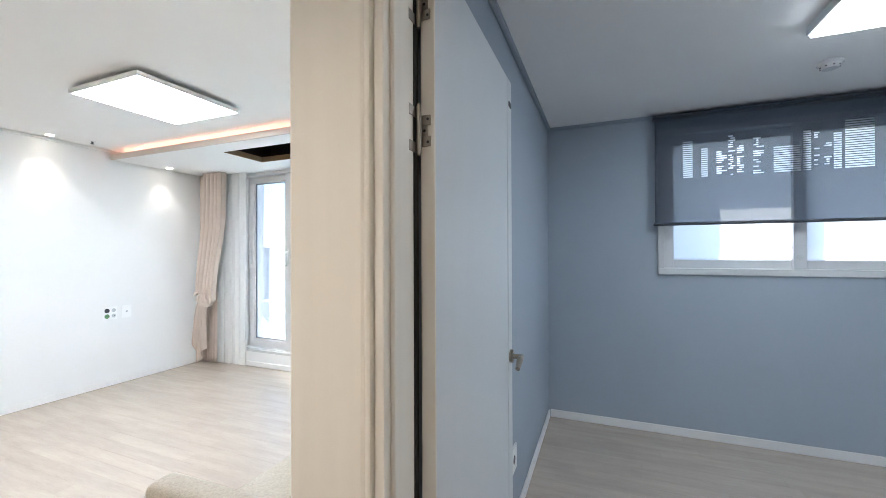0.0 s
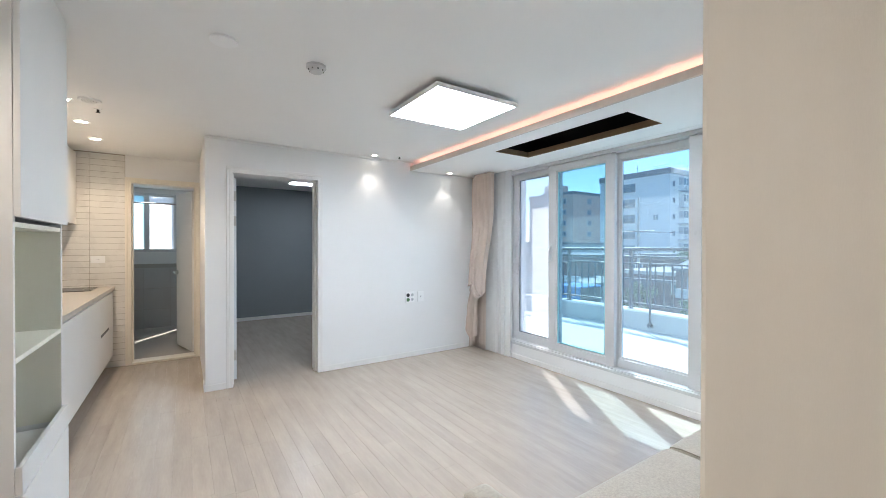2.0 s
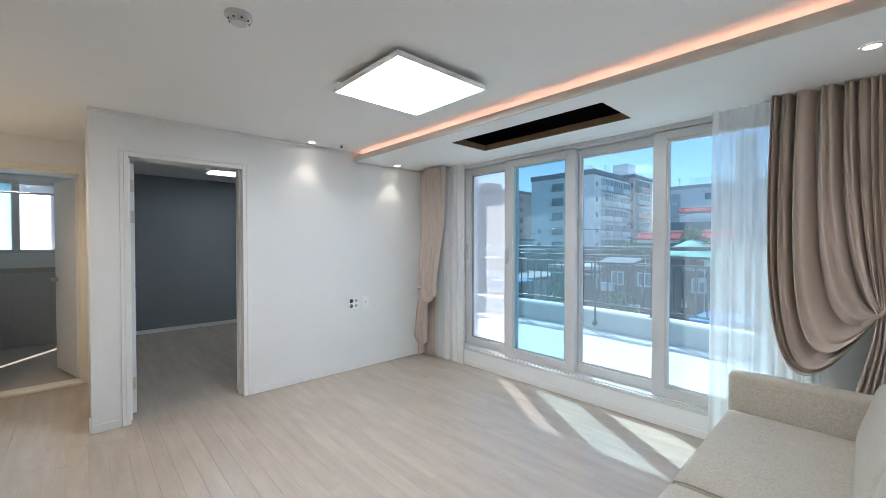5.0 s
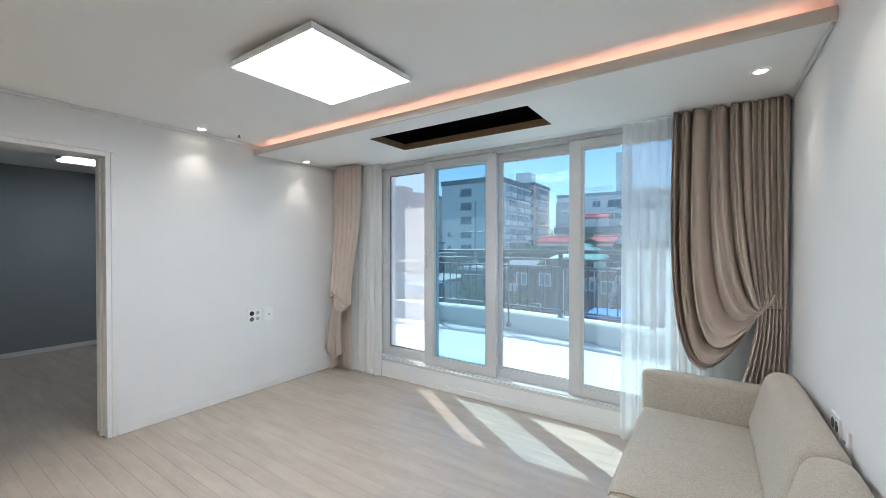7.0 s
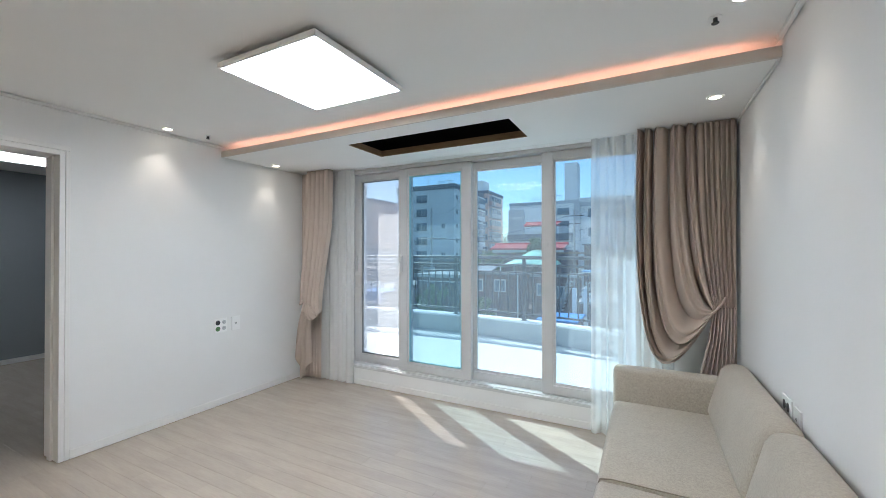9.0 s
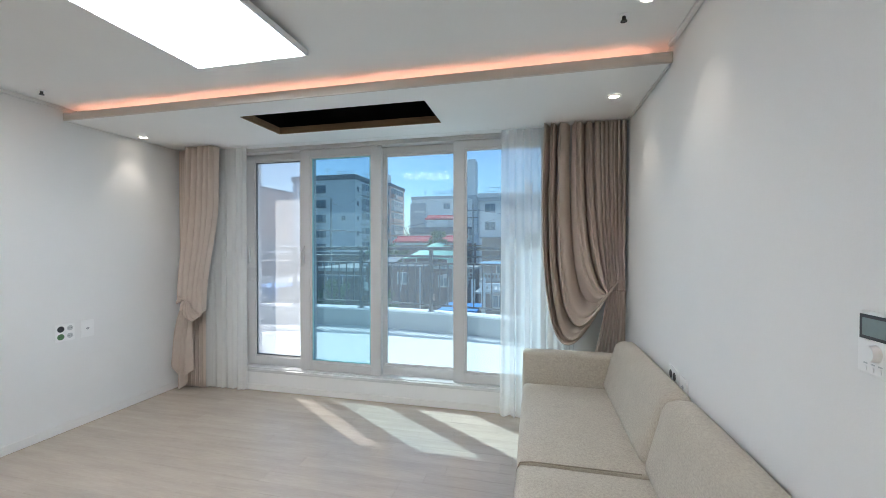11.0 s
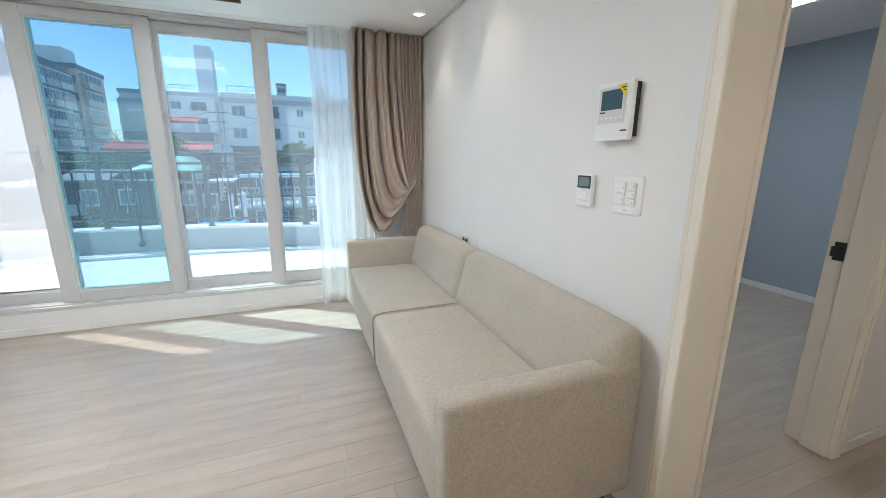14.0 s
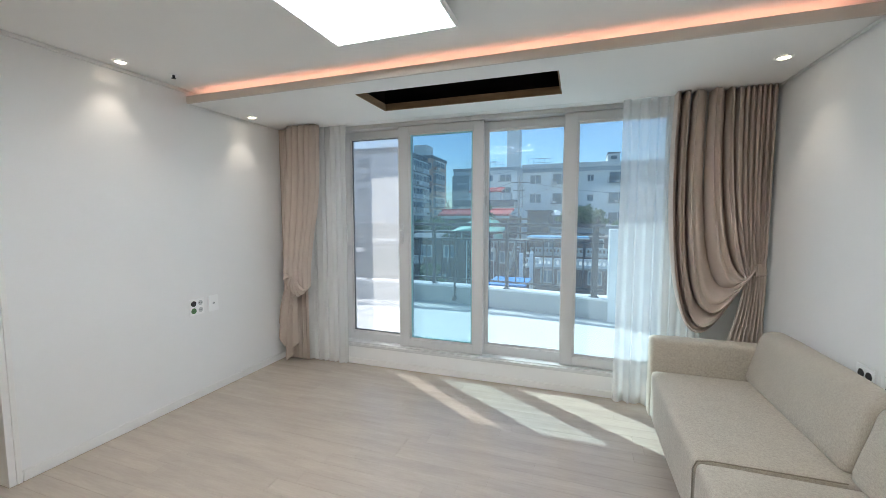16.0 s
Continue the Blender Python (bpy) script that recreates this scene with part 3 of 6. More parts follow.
door = thing("bedroom_door", (-4.2, 0.10, 0.005), "pale flush bedroom door standing open into a grey room", "door")
part("door_leaf", rounded(-4.985, -4.215, 0.105, 0.142, 0.006, 2.03, 0.003), DOOR_PAINT, door)
lever(door, -4.92, 0.143, 1.0, (0, 1, 0), (1, 0, 0), DARK_METAL)
for hz in (0.25, 1.60, 1.85):
    part("hinge", merge(rounded(-4.2148, -4.2115, 0.108, 0.139, hz - 0.05, hz + 0.05, 0.001, 1), rod((-4.207, 0.100, hz - 0.05), (-4.207, 0.100, hz + 0.05), 0.006, 12), *[rod((-4.2116, 0.124, hz + q), (-4.2105, 0.124, hz + q), 0.004, 8) for q in (-0.03, 0, 0.03)]), STEEL, door, "steel hinge", True)
door = thing("bathroom_door", (-5.57, -0.19, 0.03), "white flush bathroom door standing open inward", "door")
DM = Matrix.Translation((-5.575, -0.20, 0)) @ Matrix.Rotation(radians(16), 4, "Z")
bm = rounded(-0.60, 0, -0.018, 0.018, 0.03, 2.03, 0.003)
bmesh.ops.transform(bm, matrix=DM, verts=bm.verts[:])
part("door_leaf", bm, WHITE_TRIM, door)
hp = DM @ Vector((-0.54, -0.018, 1.0))
lever(door, hp.x, hp.y, hp.z, DM.to_3x3() @ Vector((0, -1, 0)), DM.to_3x3() @ Vector((1, 0, 0)))
for hz in (0.3, 1.6, 1.85):
    hinge(door, -5.568, -0.182, hz, "x")


# ---- the balcony window ----
win = thing("window_1", (-1.94, 3.15, 0.165), "wide white four-panel sliding window to a sunny terrace", "window", kind="structure")
part("window_frame", merge(rounded(-3.42, -0.46, 3.062, 3.36, 0.166, 0.206, 0.003), rounded(-3.42, -0.46, 3.062, 3.36, 2.240, 2.2735, 0.003), rounded(-3.41, -0.47, 3.050, 3.0615, 2.256, 2.2735, 0.003),
     rounded(-3.42, -3.395, 3.062, 3.26, 0.2065, 2.2395, 0.003), rounded(-0.485, -0.46, 3.062, 3.26, 0.2065, 2.2395, 0.003),
     rounded(-3.39, -0.49, 3.137, 3.142, 0.2065, 0.215, 0.001), rounded(-3.39, -0.49, 3.2, 3.206, 0.2065, 0.215, 0.001)), PVC, win)
part("window_sill", rounded(-3.43, -0.45, 3.040, 3.0615, 0.1655, 0.196, 0.004), PVC, win)


def sash(name, x0, x1, y, left, right, glass, z0=0.208, z1=2.237, head=0.064, foot=0.078):
    s = part(name, merge(rounded(x0, x0 + left, y, y + 0.044, z0, z1, 0.004), rounded(x1 - right, x1, y, y + 0.044, z0, z1, 0.004),
             rounded(x0 + left - 0.001, x1 - right + 0.001, y, y + 0.044, z0, z0 + foot, 0.004), rounded(x0 + left - 0.001, x1 - right + 0.001, y, y + 0.044, z1 - head, z1, 0.004),
             rounded(x0 + left, x1 - right, y + 0.010, y + 0.036, z0 + foot, z0 + foot + 0.012, 0.002), rounded(x0 + left, x1 - right, y + 0.010, y + 0.036, z1 - head - 0.012, z1 - head, 0.002),
             rounded(x0 + left, x0 + left + 0.012, y + 0.010, y + 0.036, z0 + foot + 0.0121, z1 - head - 0.0121, 0.002), rounded(x1 - right - 0.012, x1 - right, y + 0.010, y + 0.036, z0 + foot + 0.0121, z1 - head - 0.0121, 0.002)), PVC, win)
    g = GLASS_EDGE if glass is GLASS_TINT else GASKET if glass is GLASS_HAZE else PVC
    a0, a1, c0, c1 = x0 + left + 0.0125, x1 - right - 0.0125, z0 + foot + 0.0125, z1 - head - 0.0125
    t = 0.009 if glass is GLASS_TINT else 0.006
    part("gasket", boxes((a0, a0 + t, y + 0.012, y + 0.034, c0, c1), (a1 - t, a1, y + 0.012, y + 0.034, c0, c1), (a0 + t, a1 - t, y + 0.012, y + 0.034, c0, c0 + t), (a0 + t, a1 - t, y + 0.012, y + 0.034, c1 - t, c1)), g, s, "dark glazing seal" if g is GASKET else "green glass edge" if g is GLASS_EDGE else "")
    part("pane", boxes((x0 + left + 0.004, x1 - right - 0.004, y + 0.020, y + 0.026, z0 + foot + 0.004, z1 - head - 0.004)), glass, s)
    return s


sash("sash", -3.39, -2.66, 3.150, 0.085, 0.085, GLASS_HAZE)
s2 = sash("sash", -2.765, -1.965, 3.085, 0.105, 0.09, GLASS_TINT)
sash("sash", -2.04, -1.22, 3.150, 0.085, 0.085, GLASS)
sash("sash", -1.315, -0.49, 3.085, 0.095, 0.09, GLASS)
part("window_handle", merge(rounded(-2.735, -2.71, 3.066, 3.084, 1.19, 1.36, 0.005), rounded(-2.738, -2.716, 3.045, 3.066, 1.17, 1.30, 0.008, 3), rod((-2.7225, 3.07, 1.33), (-2.7225, 3.05, 1.30), 0.011, 12)), PVC, s2, "white latch handle", True)
part("window_latch", rounded(-3.372, -3.345, 3.128, 3.149, 1.19, 1.36, 0.005), PVC, win, "white plastic edge pull", True)
# outer sashes one track further out, behind the tinted panels
part("outer_rail", merge(rounded(-2.70, -1.98, 3.215, 3.245, 0.208, 0.25, 0.003), rounded(-2.70, -1.98, 3.215, 3.245, 2.185, 2.237, 0.003)), PVC, win)

# ---- curtains ----
def smooth_step(a):
    a = max(0.0, min(1.0, a))
    return a * a * (3 - 2 * a)


def sheet(bm, fn, nu, nv):
    grid = [[bm.verts.new(fn(i / nu, j / nv)) for i in range(nu + 1)] for j in range(nv + 1)]
    for j in range(nv):
        for i in range(nu):
            bm.faces.new((grid[j][i], grid[j][i + 1], grid[j + 1][i + 1], grid[j + 1][i]))


def bez(p, s):
    a, b, c, d = p
    k = 1 - s
    return a * k ** 3 + 3 * b * k * k * s + 3 * c * k * s * s + d * s ** 3


def drape(out, inn, tie_out, tie_z, low, y0, top, tight, loose, tail_out, tail_z):
    """A curtain tied back to its outer side: tight pleats hang along the wall, loose ones swag to the tie."""
    d = 1 if inn > out else -1
    w = abs(inn - out)
    U = 0.30

    def fold(u):
        if u < U:
            return tight * u / U
        k = (u - U) / (1 - U)
        return tight + loose * (k + 0.07 * math.sin(2 * math.pi * k))

    def tie_at(u):
        return out + (tie_out - out) * u / U if u < U else tie_out + d * 0.03 * (u - U) / (1 - U)

    def body(u, s):
        x_top = out + d * w * u
        k = max(0.0, (u - U) / (1 - U))
        ease = smooth_step(k * 0.9 + 0.1 * k * k) if k else 0.0
        tx = tie_at(u)
        xb = (x_top, x_top + d * w * 0.10 * ease, tx + d * (w * 0.56 * ease + 0.02 * u) + (x_top - tx) * 0.3 * (1 - ease), tx)
        zt = tie_z + 0.035 - 0.07 * k
        zb = (top, tie_z + 0.62 - 0.78 * ease * low / 0.35, tie_z + 0.20 - 0.86 * ease * low / 0.35, zt)
        x, z = bez(xb, s), bez(zb, s)
        ph = 2 * math.pi * fold(u)
        amp = (0.026 if u < U else 0.028 + 0.034 * min(1, k * 3)) * (1 - 0.75 * smooth_step((s - 0.72) / 0.28))
        a = ph + 0.5 * s * math.sin(5 * u)
        wave = 0.35 * math.sin(a) + 0.75 * (1.2 - 2 * abs(math.sin(a / 2)))
        y = y0 + amp * (wave + 0.34 * math.sin(2 * ph + 0.9)) + 0.006 * math.sin(2.7 * ph + 3 * s)
        y -= 0.08 * ease * math.sin(math.pi * s) ** 2 + (0.05 if u >= U else 0.05 * u / U) * s * s
        # folds that bunch up towards the tie
        z += ease * math.sin(math.pi * min(1, s * 1.02)) ** 2 * (0.03 * wave + 0.012 * math.sin(2.3 * ph + 1))
        x += 0.010 * math.cos(ph) * (1 - s)
        return (x, y, z)

    bm = bmesh.new()
    sheet(bm, body, 190, 70)

    def tail(u, s):
        xt = out + (tie_out + d * 0.02 - out) * u
        xe = out + d * 0.0 + (tail_out + d * 0.08 - out) * u
        x = xt + (xe - xt) * smooth_step(s)
        z = tie_z + 0.035 - (tie_z + 0.035 - tail_z) * s + 0.06 * s * u
        ph = 2 * math.pi * (tight + 2) * u
        y = y0 - 0.05 * u * (1 - s) + (0.014 + 0.012 * s) * math.sin(ph + 0.8 * s)
        return (x, y, z)

    sheet(bm, tail, 90, 30)
    return bm


def rope(points, r):
    bms = [rod(points[i], points[i + 1], r, 8) for i in range(len(points) - 1)]
    return merge(*bms)


def thicken(ob, t):
    mod = ob.modifiers.new("cloth", "SOLIDIFY")
    mod.thickness = t
    mod.offset = 0


cur = thing("curtain", (-0.3, 2.95, 0.1), "beige linen drape tied back beside the sofa", "curtain", "window curtains")
o = part("drape", drape(-0.006, -0.59, -0.125, 1.0, 0.38, 2.915, SOFFIT - 0.003, 6, 6, -0.19, 0.12), DRAPE, cur, "", True)
thicken(o, 0.003)
part("tieback", merge(rope([(-0.20, 2.86, 0.955), (-0.165, 2.845, 0.985), (-0.13, 2.85, 1.02), (-0.09, 2.87, 1.07), (-0.055, 2.90, 1.13), (-0.03, 2.95, 1.20), (0.0, 3.0, 1.22)], 0.006),
     rope([(-0.20, 2.862, 0.945), (-0.165, 2.85, 0.973), (-0.13, 2.854, 1.008), (-0.09, 2.875, 1.058), (-0.05, 2.905, 1.12), (-0.025, 2.955, 1.19)], 0.006)), DRAPE, cur, "twisted cord tieback", True)


def gathered(x0, x1, kx, kz, y0, top):
    """A narrow bunch of pleats that falls straight, sags into a loop and turns back up to its knot."""
    def body(u, s):
        xt = x0 + (x1 - x0) * u
        xl = kx - 0.10 + 0.29 * u
        zl = kz + 0.04 - 0.21 * math.sin(math.pi * (0.10 + 0.62 * u)) ** 2
        a = 2 * math.pi * 5.5 * (u + 0.02 * math.sin(7 * u))
        wave = 0.45 * math.sin(a) + 0.8 * (1.1 - 2 * abs(math.sin(a / 2)))
        if s < 0.80:
            k = s / 0.80
            amp = 0.044 * (1 - 0.25 * k)
            x, z = xt + (xl - xt) * smooth_step(k) ** 1.3, top + (zl - top) * k
            y = y0 - 0.075 * smooth_step((k - 0.3) / 0.7) + amp * wave
            x += 0.014 * math.cos(a) + 0.004 * math.sin(9 * k + 4 * u)
        else:
            k = (s - 0.80) / 0.20
            x, z = xl + (kx + 0.015 * u - xl) * k ** 1.4, zl + (kz - zl) * smooth_step(k) - 0.05 * math.sin(math.pi * k) * u
            y = y0 - 0.075 - 0.05 * math.sin(math.pi * k) + 0.044 * (0.75 - 0.6 * k) * wave
            z += 0.022 * wave * math.sin(math.pi * min(1, k + 0.2))
        return (x, y, z)

    bm = bmesh.new()
    sheet(bm, body, 150, 90)
    return bm


def hanging(x0, x1, y0, top, low, pleats, amp):
    """Straight pleats along the wall, down to the floor."""
    bm = bmesh.new()
    sheet(bm, lambda u, s: (x0 + (x1 - x0) * u + 0.012 * math.sin(2.2 * s + 3 * u) * s, y0 + amp * (0.6 * math.sin(2 * math.pi * pleats * u) + 0.5 * (1 - 2 * abs(math.sin(math.pi * pleats * u + 0.6)))), top + (low - top) * s), 70, 30)
    return bm


def tail(kx, kz, y0, left, left_z, tip, tip_z, right, right_z):
    """The loose end below the knot: it spreads to a slanting hem with a low tip."""
    def fn(u, s):
        xe = left + (tip - left) * u * 2 if u < 0.5 else tip + (right - tip) * (u * 2 - 1)
        ze = left_z + (tip_z - left_z) * smooth_step(u * 2) if u < 0.5 else tip_z + (right_z - tip_z) * smooth_step(u * 2 - 1)
        xt = kx - 0.05 + 0.10 * u
        k = s ** 0.85
        a = 2 * math.pi * 3.2 * u
        return (xt + (xe - xt) * k, y0 - 0.05 + (0.008 + 0.024 * s) * math.sin(a + 0.7 * s) - 0.02 * math.sin(math.pi * s), kz + (ze - kz) * s)

    bm = bmesh.new()
    sheet(bm, fn, 70, 40)
    return bm


cur = thing("curtain", (-3.75, 2.95, 0.0), "beige linen drape tied back at the corner", "curtain", "window curtains")
o = part("drape", merge(gathered(-3.815, -3.475, -3.745, 0.87, 2.885, SOFFIT - 0.003), hanging(-3.985, -3.68, 2.955, SOFFIT - 0.003, 0.012, 6, 0.024), tail(-3.765, 0.86, 2.89, -3.975, 0.37, -3.86, 0.03, -3.735, 0.20)), DRAPE, cur, "", True)
thicken(o, 0.003)
part("tieback", rope([(-3.735, 2.80, 0.83), (-3.765, 2.795, 0.865), (-3.80, 2.80, 0.90), (-3.85, 2.85, 0.96), (-3.93, 2.93, 1.02), (-3.995, 2.97, 1.06)], 0.007), DRAPE, cur, "cord tieback", True)


def sheer(x0, x1, y0, z0, pleats, seed):
    rnd = random.Random(seed)
    ph = [rnd.uniform(0, 6.28) for _ in range(4)]

    def fn(u, s):
        z = SOFFIT - 0.003 + (z0 - SOFFIT) * s
        g = 2 * math.pi * pleats * u
        a = 0.007 + 0.009 * s
        y = y0 + a * math.sin(g + ph[0]) + 0.5 * a * math.sin(0.6 * g + ph[1] + 0.5 * s) + 0.0025 * math.sin(2 * g + ph[2])
        return (x0 + (x1 - x0) * u + 0.012 * math.sin(g * 0.5 + ph[3]) * s, y, z)

    bm = bmesh.new()
    sheet(bm, fn, 140, 24)
    return bm


solid("sheer_curtain", sheer(-0.905, -0.36, 2.975, 0.015, 9, 3), SHEER, "thin white sheer curtain hanging to the floor", "curtain", "sheer curtains", smooth=True)
solid("sheer_curtain", sheer(-3.70, -3.245, 2.985, 0.015, 8, 5), SHEER, "gathered white sheer curtain hanging to the floor", "curtain", "sheer curtains", smooth=True)
structure("trim_curtain_rail", merge(rounded(-3.97, -0.01, 2.95, 2.97, SOFFIT - 0.0025, SOFFIT - 0.0005, 0.0005, 1)), WHITE_TRIM, "flat white curtain track under the soffit", "curtain track")


# ---- sofa ----
def cushion(x0, x1, y0, y1, z0, z1, r=0.035, puff=0.012, lean=0.0, cut=8):
    """An upholstered block with rounded edges, a slight swell and, if asked, a leaning front."""
    bm = boxes((x0, x1, y0, y1, z0, z1))
    bmesh.ops.bevel(bm, geom=bm.edges[:], offset=r, segments=5, profile=0.5, affect="EDGES", clamp_overlap=True)
    bmesh.ops.subdivide_edges(bm, edges=[e for e in bm.edges if e.calc_length() > 0.12], cuts=cut, use_grid_fill=True)
    cx, cy, cz = (x0 + x1) / 2, (y0 + y1) / 2, (z0 + z1) / 2
    for v in bm.verts:
        a, b, c = (v.co.x - cx) / (x1 - x0) * 2, (v.co.y - cy) / (y1 - y0) * 2, (v.co.z - cz) / (z1 - z0) * 2
        k = (1 - min(1, abs(a)) ** 4) * (1 - min(1, abs(b)) ** 4)
        if c > 0.6:
            v.co.z += puff * k
        kx = (1 - min(1, abs(b)) ** 4) * (1 - min(1, abs(c)) ** 4)
        if a < -0.6:
            v.co.x -= puff * 0.6 * kx
        v.co += 0.0016 * noise.noise_vector(v.co * 9)
        if lean and a < 0.2:
            v.co.x += lean * (v.co.z - z0) / (z1 - z0)
    return bm


sofa = thing("sofa", (-0.36, 1.55, 0.0), "beige linen two-section sofa standing against a white wall", "sofa")
SY0, SYM, SY1 = 0.392, 1.575, 2.70
for y0, y1 in ((SY0 + 0.108, SYM - 0.003), (SYM + 0.003, SY1 - 0.118)):
    s = part("seat", cushion(-0.72, -0.10, y0, y1, 0.12, 0.428, 0.028, 0.012), SOFA_CLOTH, sofa, "linen seat block", True)
    part("piping", merge(rope([(-0.718, y0 + 0.012, 0.14), (-0.722, y0 + 0.010, 0.38), (-0.708, y0 + 0.008, 0.418), (-0.66, y0 + 0.006, 0.428), (-0.22, y0 + 0.006, 0.430)], 0.0028)), SOFA_PIPING, s, "darker corded seam", True)
for y0, y1 in ((SY0 + 0.006, 1.640), (1.648, 2.63)):
    part("backrest", cushion(-0.215, 0.0, y0, y1, 0.415, 0.740, 0.048, 0.010, 0.085), SOFA_CLOTH, sofa, "leaning linen back cushion", True)
part("arm", cushion(-0.735, -0.005, SY0, SY0 + 0.105, 0.10, 0.617, 0.028, 0.006), SOFA_CLOTH, sofa, "", True)
part("arm", cushion(-0.725, -0.06, SY1 - 0.115, SY1, 0.10, 0.635, 0.024, 0.006), SOFA_CLOTH, sofa, "", True)
part("base_frame", rounded(-0.66, -0.02, SY0 + 0.05, SY1 - 0.05, 0.095, 0.14, 0.004), DARK_METAL, sofa)
for x in (-0.64, -0.06):
    for y in (SY0 + 0.09, SYM - 0.09, SYM + 0.09, SY1 - 0.09):
        part("leg", merge(rod((x, y, 0.0), (x, y, 0.10), 0.016, 12, 0.02), rod((x, y, 0.0), (x, y, 0.006), 0.022, 12)), DARK_METAL, sofa, "short dark metal leg", True)

# ---- wall fixtures ----
XW = 0.018


def on_wall(x, sgn):
    """Lays a box d0..d1 metres proud of a wall at x, facing sgn."""
    def put(y0, y1, z0, z1, d0, d1, r=0.002):
        a, b = sorted((x + sgn * d0, x + sgn * d1))
        return rounded(a, b, y0, y1, z0, z1, r)
    return put


e = on_wall(XW, -1)
dy, dz = -0.0895, -0.033  # where the door phone sits on the wall
e0 = e


def shifted(y0, y1, z0, z1, d0, d1, r=0.002):
    return e0(y0 + dy, y1 + dy, z0 + dz, z1 + dz, d0, d1, r)


e = shifted
ic = thing("video_intercom", (XW, 0.72, 1.37), "white video door phone with a small dark screen and yellow sticker", "intercom")
part("back_plate", e(0.630, 0.79, 1.385, 1.575, 0.0, 0.020, 0.003), DARK_PLASTIC, ic, "black back plate")
part("body", e(0.6255, 0.812, 1.372, 1.583, 0.0205, 0.040, 0.006), PLASTIC, ic)
part("bezel", e(0.655, 0.80, 1.435, 1.567, 0.0402, 0.042, 0.003), BEZEL, ic, "pale grey bezel")
part("screen", e(0.672, 0.785, 1.484, 1.556, 0.0422, 0.0436, 0.001), SCREEN, ic, "dark glass screen")
part("lower_cover", e(0.626, 0.8115, 1.372, 1.402, 0.0405, 0.043, 0.003), PLASTIC, ic)
part("slot", e(0.638, 0.672, 1.404, 1.409, 0.0402, 0.0415, 0.0005), DARK_PLASTIC, ic)
part("maker_mark", e(0.76, 0.79, 1.474, 1.479, 0.0422, 0.0428, 0.0003), DARK_PLASTIC, ic)
for k in range(5):
    yk = dy + 0.672 + 0.026 * k
    part("button", merge(rod((XW - 0.0422, yk, dz + 1.455), (XW - 0.0434, yk, dz + 1.455), 0.005, 14)), PLASTIC, ic, "small round button", True)
bm = bmesh.new()
tri = [(dy + 0.652, dz + 1.570), (dy + 0.700, dz + 1.570), (dy + 0.652, dz + 1.520)]
lo3 = [bm.verts.new((XW - 0.0438, a, c)) for a, c in tri]
hi3 = [bm.verts.new((XW - 0.0446, a, c)) for a, c in tri]
bm.faces.new(lo3)
bm.faces.new(hi3)
for k in range(3):
    bm.faces.new((lo3[k], lo3[(k + 1) % 3], hi3[(k + 1) % 3], hi3[k]))
stk = part("sticker", bm, STICKER, ic, "yellow triangular sticker with illegible print")
part("print_bar", merge(boxes((XW - 0.0454, XW - 0.0449, dy + 0.656, dy + 0.678, dz + 1.556, dz + 1.561)), boxes((XW - 0.0454, XW - 0.0449, dy + 0.654, dy + 0.668, dz + 1.546, dz + 1.550))), DARK_PLASTIC, stk)
ic.scale = (1, 0.86, 0.92)
ic.location += Vector((0, 0.006, 0.016))
dy, dz = -0.074, -0.014
th = thing("thermostat", (XW, 0.845, 1.115), "white room thermostat with grey display and round dial", "thermostat")
part("body", e(0.79, 0.905, 1.117, 1.248, 0.0, 0.019, 0.005), PLASTIC, th)
part("screen_bezel", e(0.80, 0.895, 1.192, 1.243, 0.0192, 0.0205, 0.002), DARK_PLASTIC, th)
part("screen", e(0.81, 0.885, 1.199, 1.236, 0.0207, 0.0213, 0.0008), LCD, th)
part("dial", merge(rod((XW - 0.019, dy + 0.845, dz + 1.166), (XW - 0.033, dy + 0.845, dz + 1.166), 0.018, 28, 0.016)), PLASTIC, th, "round white dial", True)
for k in range(4):
    part("button", merge(e(0.806 + 0.022 * k, 0.816 + 0.022 * k, 1.126, 1.137, 0.0192, 0.0206, 0.001)), PLASTIC, th)
    part("print_bar", e(0.805 + 0.022 * k, 0.817 + 0.022 * k, 1.140, 1.143, 0.0191, 0.0194, 0.0001), GREY_PLASTIC, th)
th.scale = (1, 0.79, 0.96)
th.location += Vector((0, -0.001, 0.004))
dy, dz = -0.061, -0.02
sw = thing("light_switch", (XW, 0.635, 1.115), "white five-gang light switch plate", "light switch")
part("plate", e(0.572, 0.70, 1.122, 1.258, 0.0, 0.010, 0.003), PLASTIC, sw)
part("frame", e(0.592, 0.682, 1.152, 1.236, 0.0102, 0.0125, 0.001), WHITE_TRIM, sw)
for y0, y1, z0, z1 in ((0.638, 0.680, 1.197, 1.234), (0.641, 0.680, 1.154, 1.193), (0.594, 0.634, 1.208, 1.234), (0.594, 0.634, 1.181, 1.205), (0.594, 0.634, 1.154, 1.178)):
    k = part("rocker", e(y0, y1, z0, z1, 0.0127, 0.018, 0.002), PLASTIC, sw)
    part("lamp_dot", e(y0 + 0.006, y0 + 0.011, (z0 + z1) / 2 - 0.003, (z0 + z1) / 2 + 0.003, 0.0181, 0.0187, 0.0002), GREY_PLASTIC, k)
part("maker_mark", e(0.63, 0.645, 1.134, 1.138, 0.0101, 0.0105, 0.0001), GREY_PLASTIC, sw)
e = e0


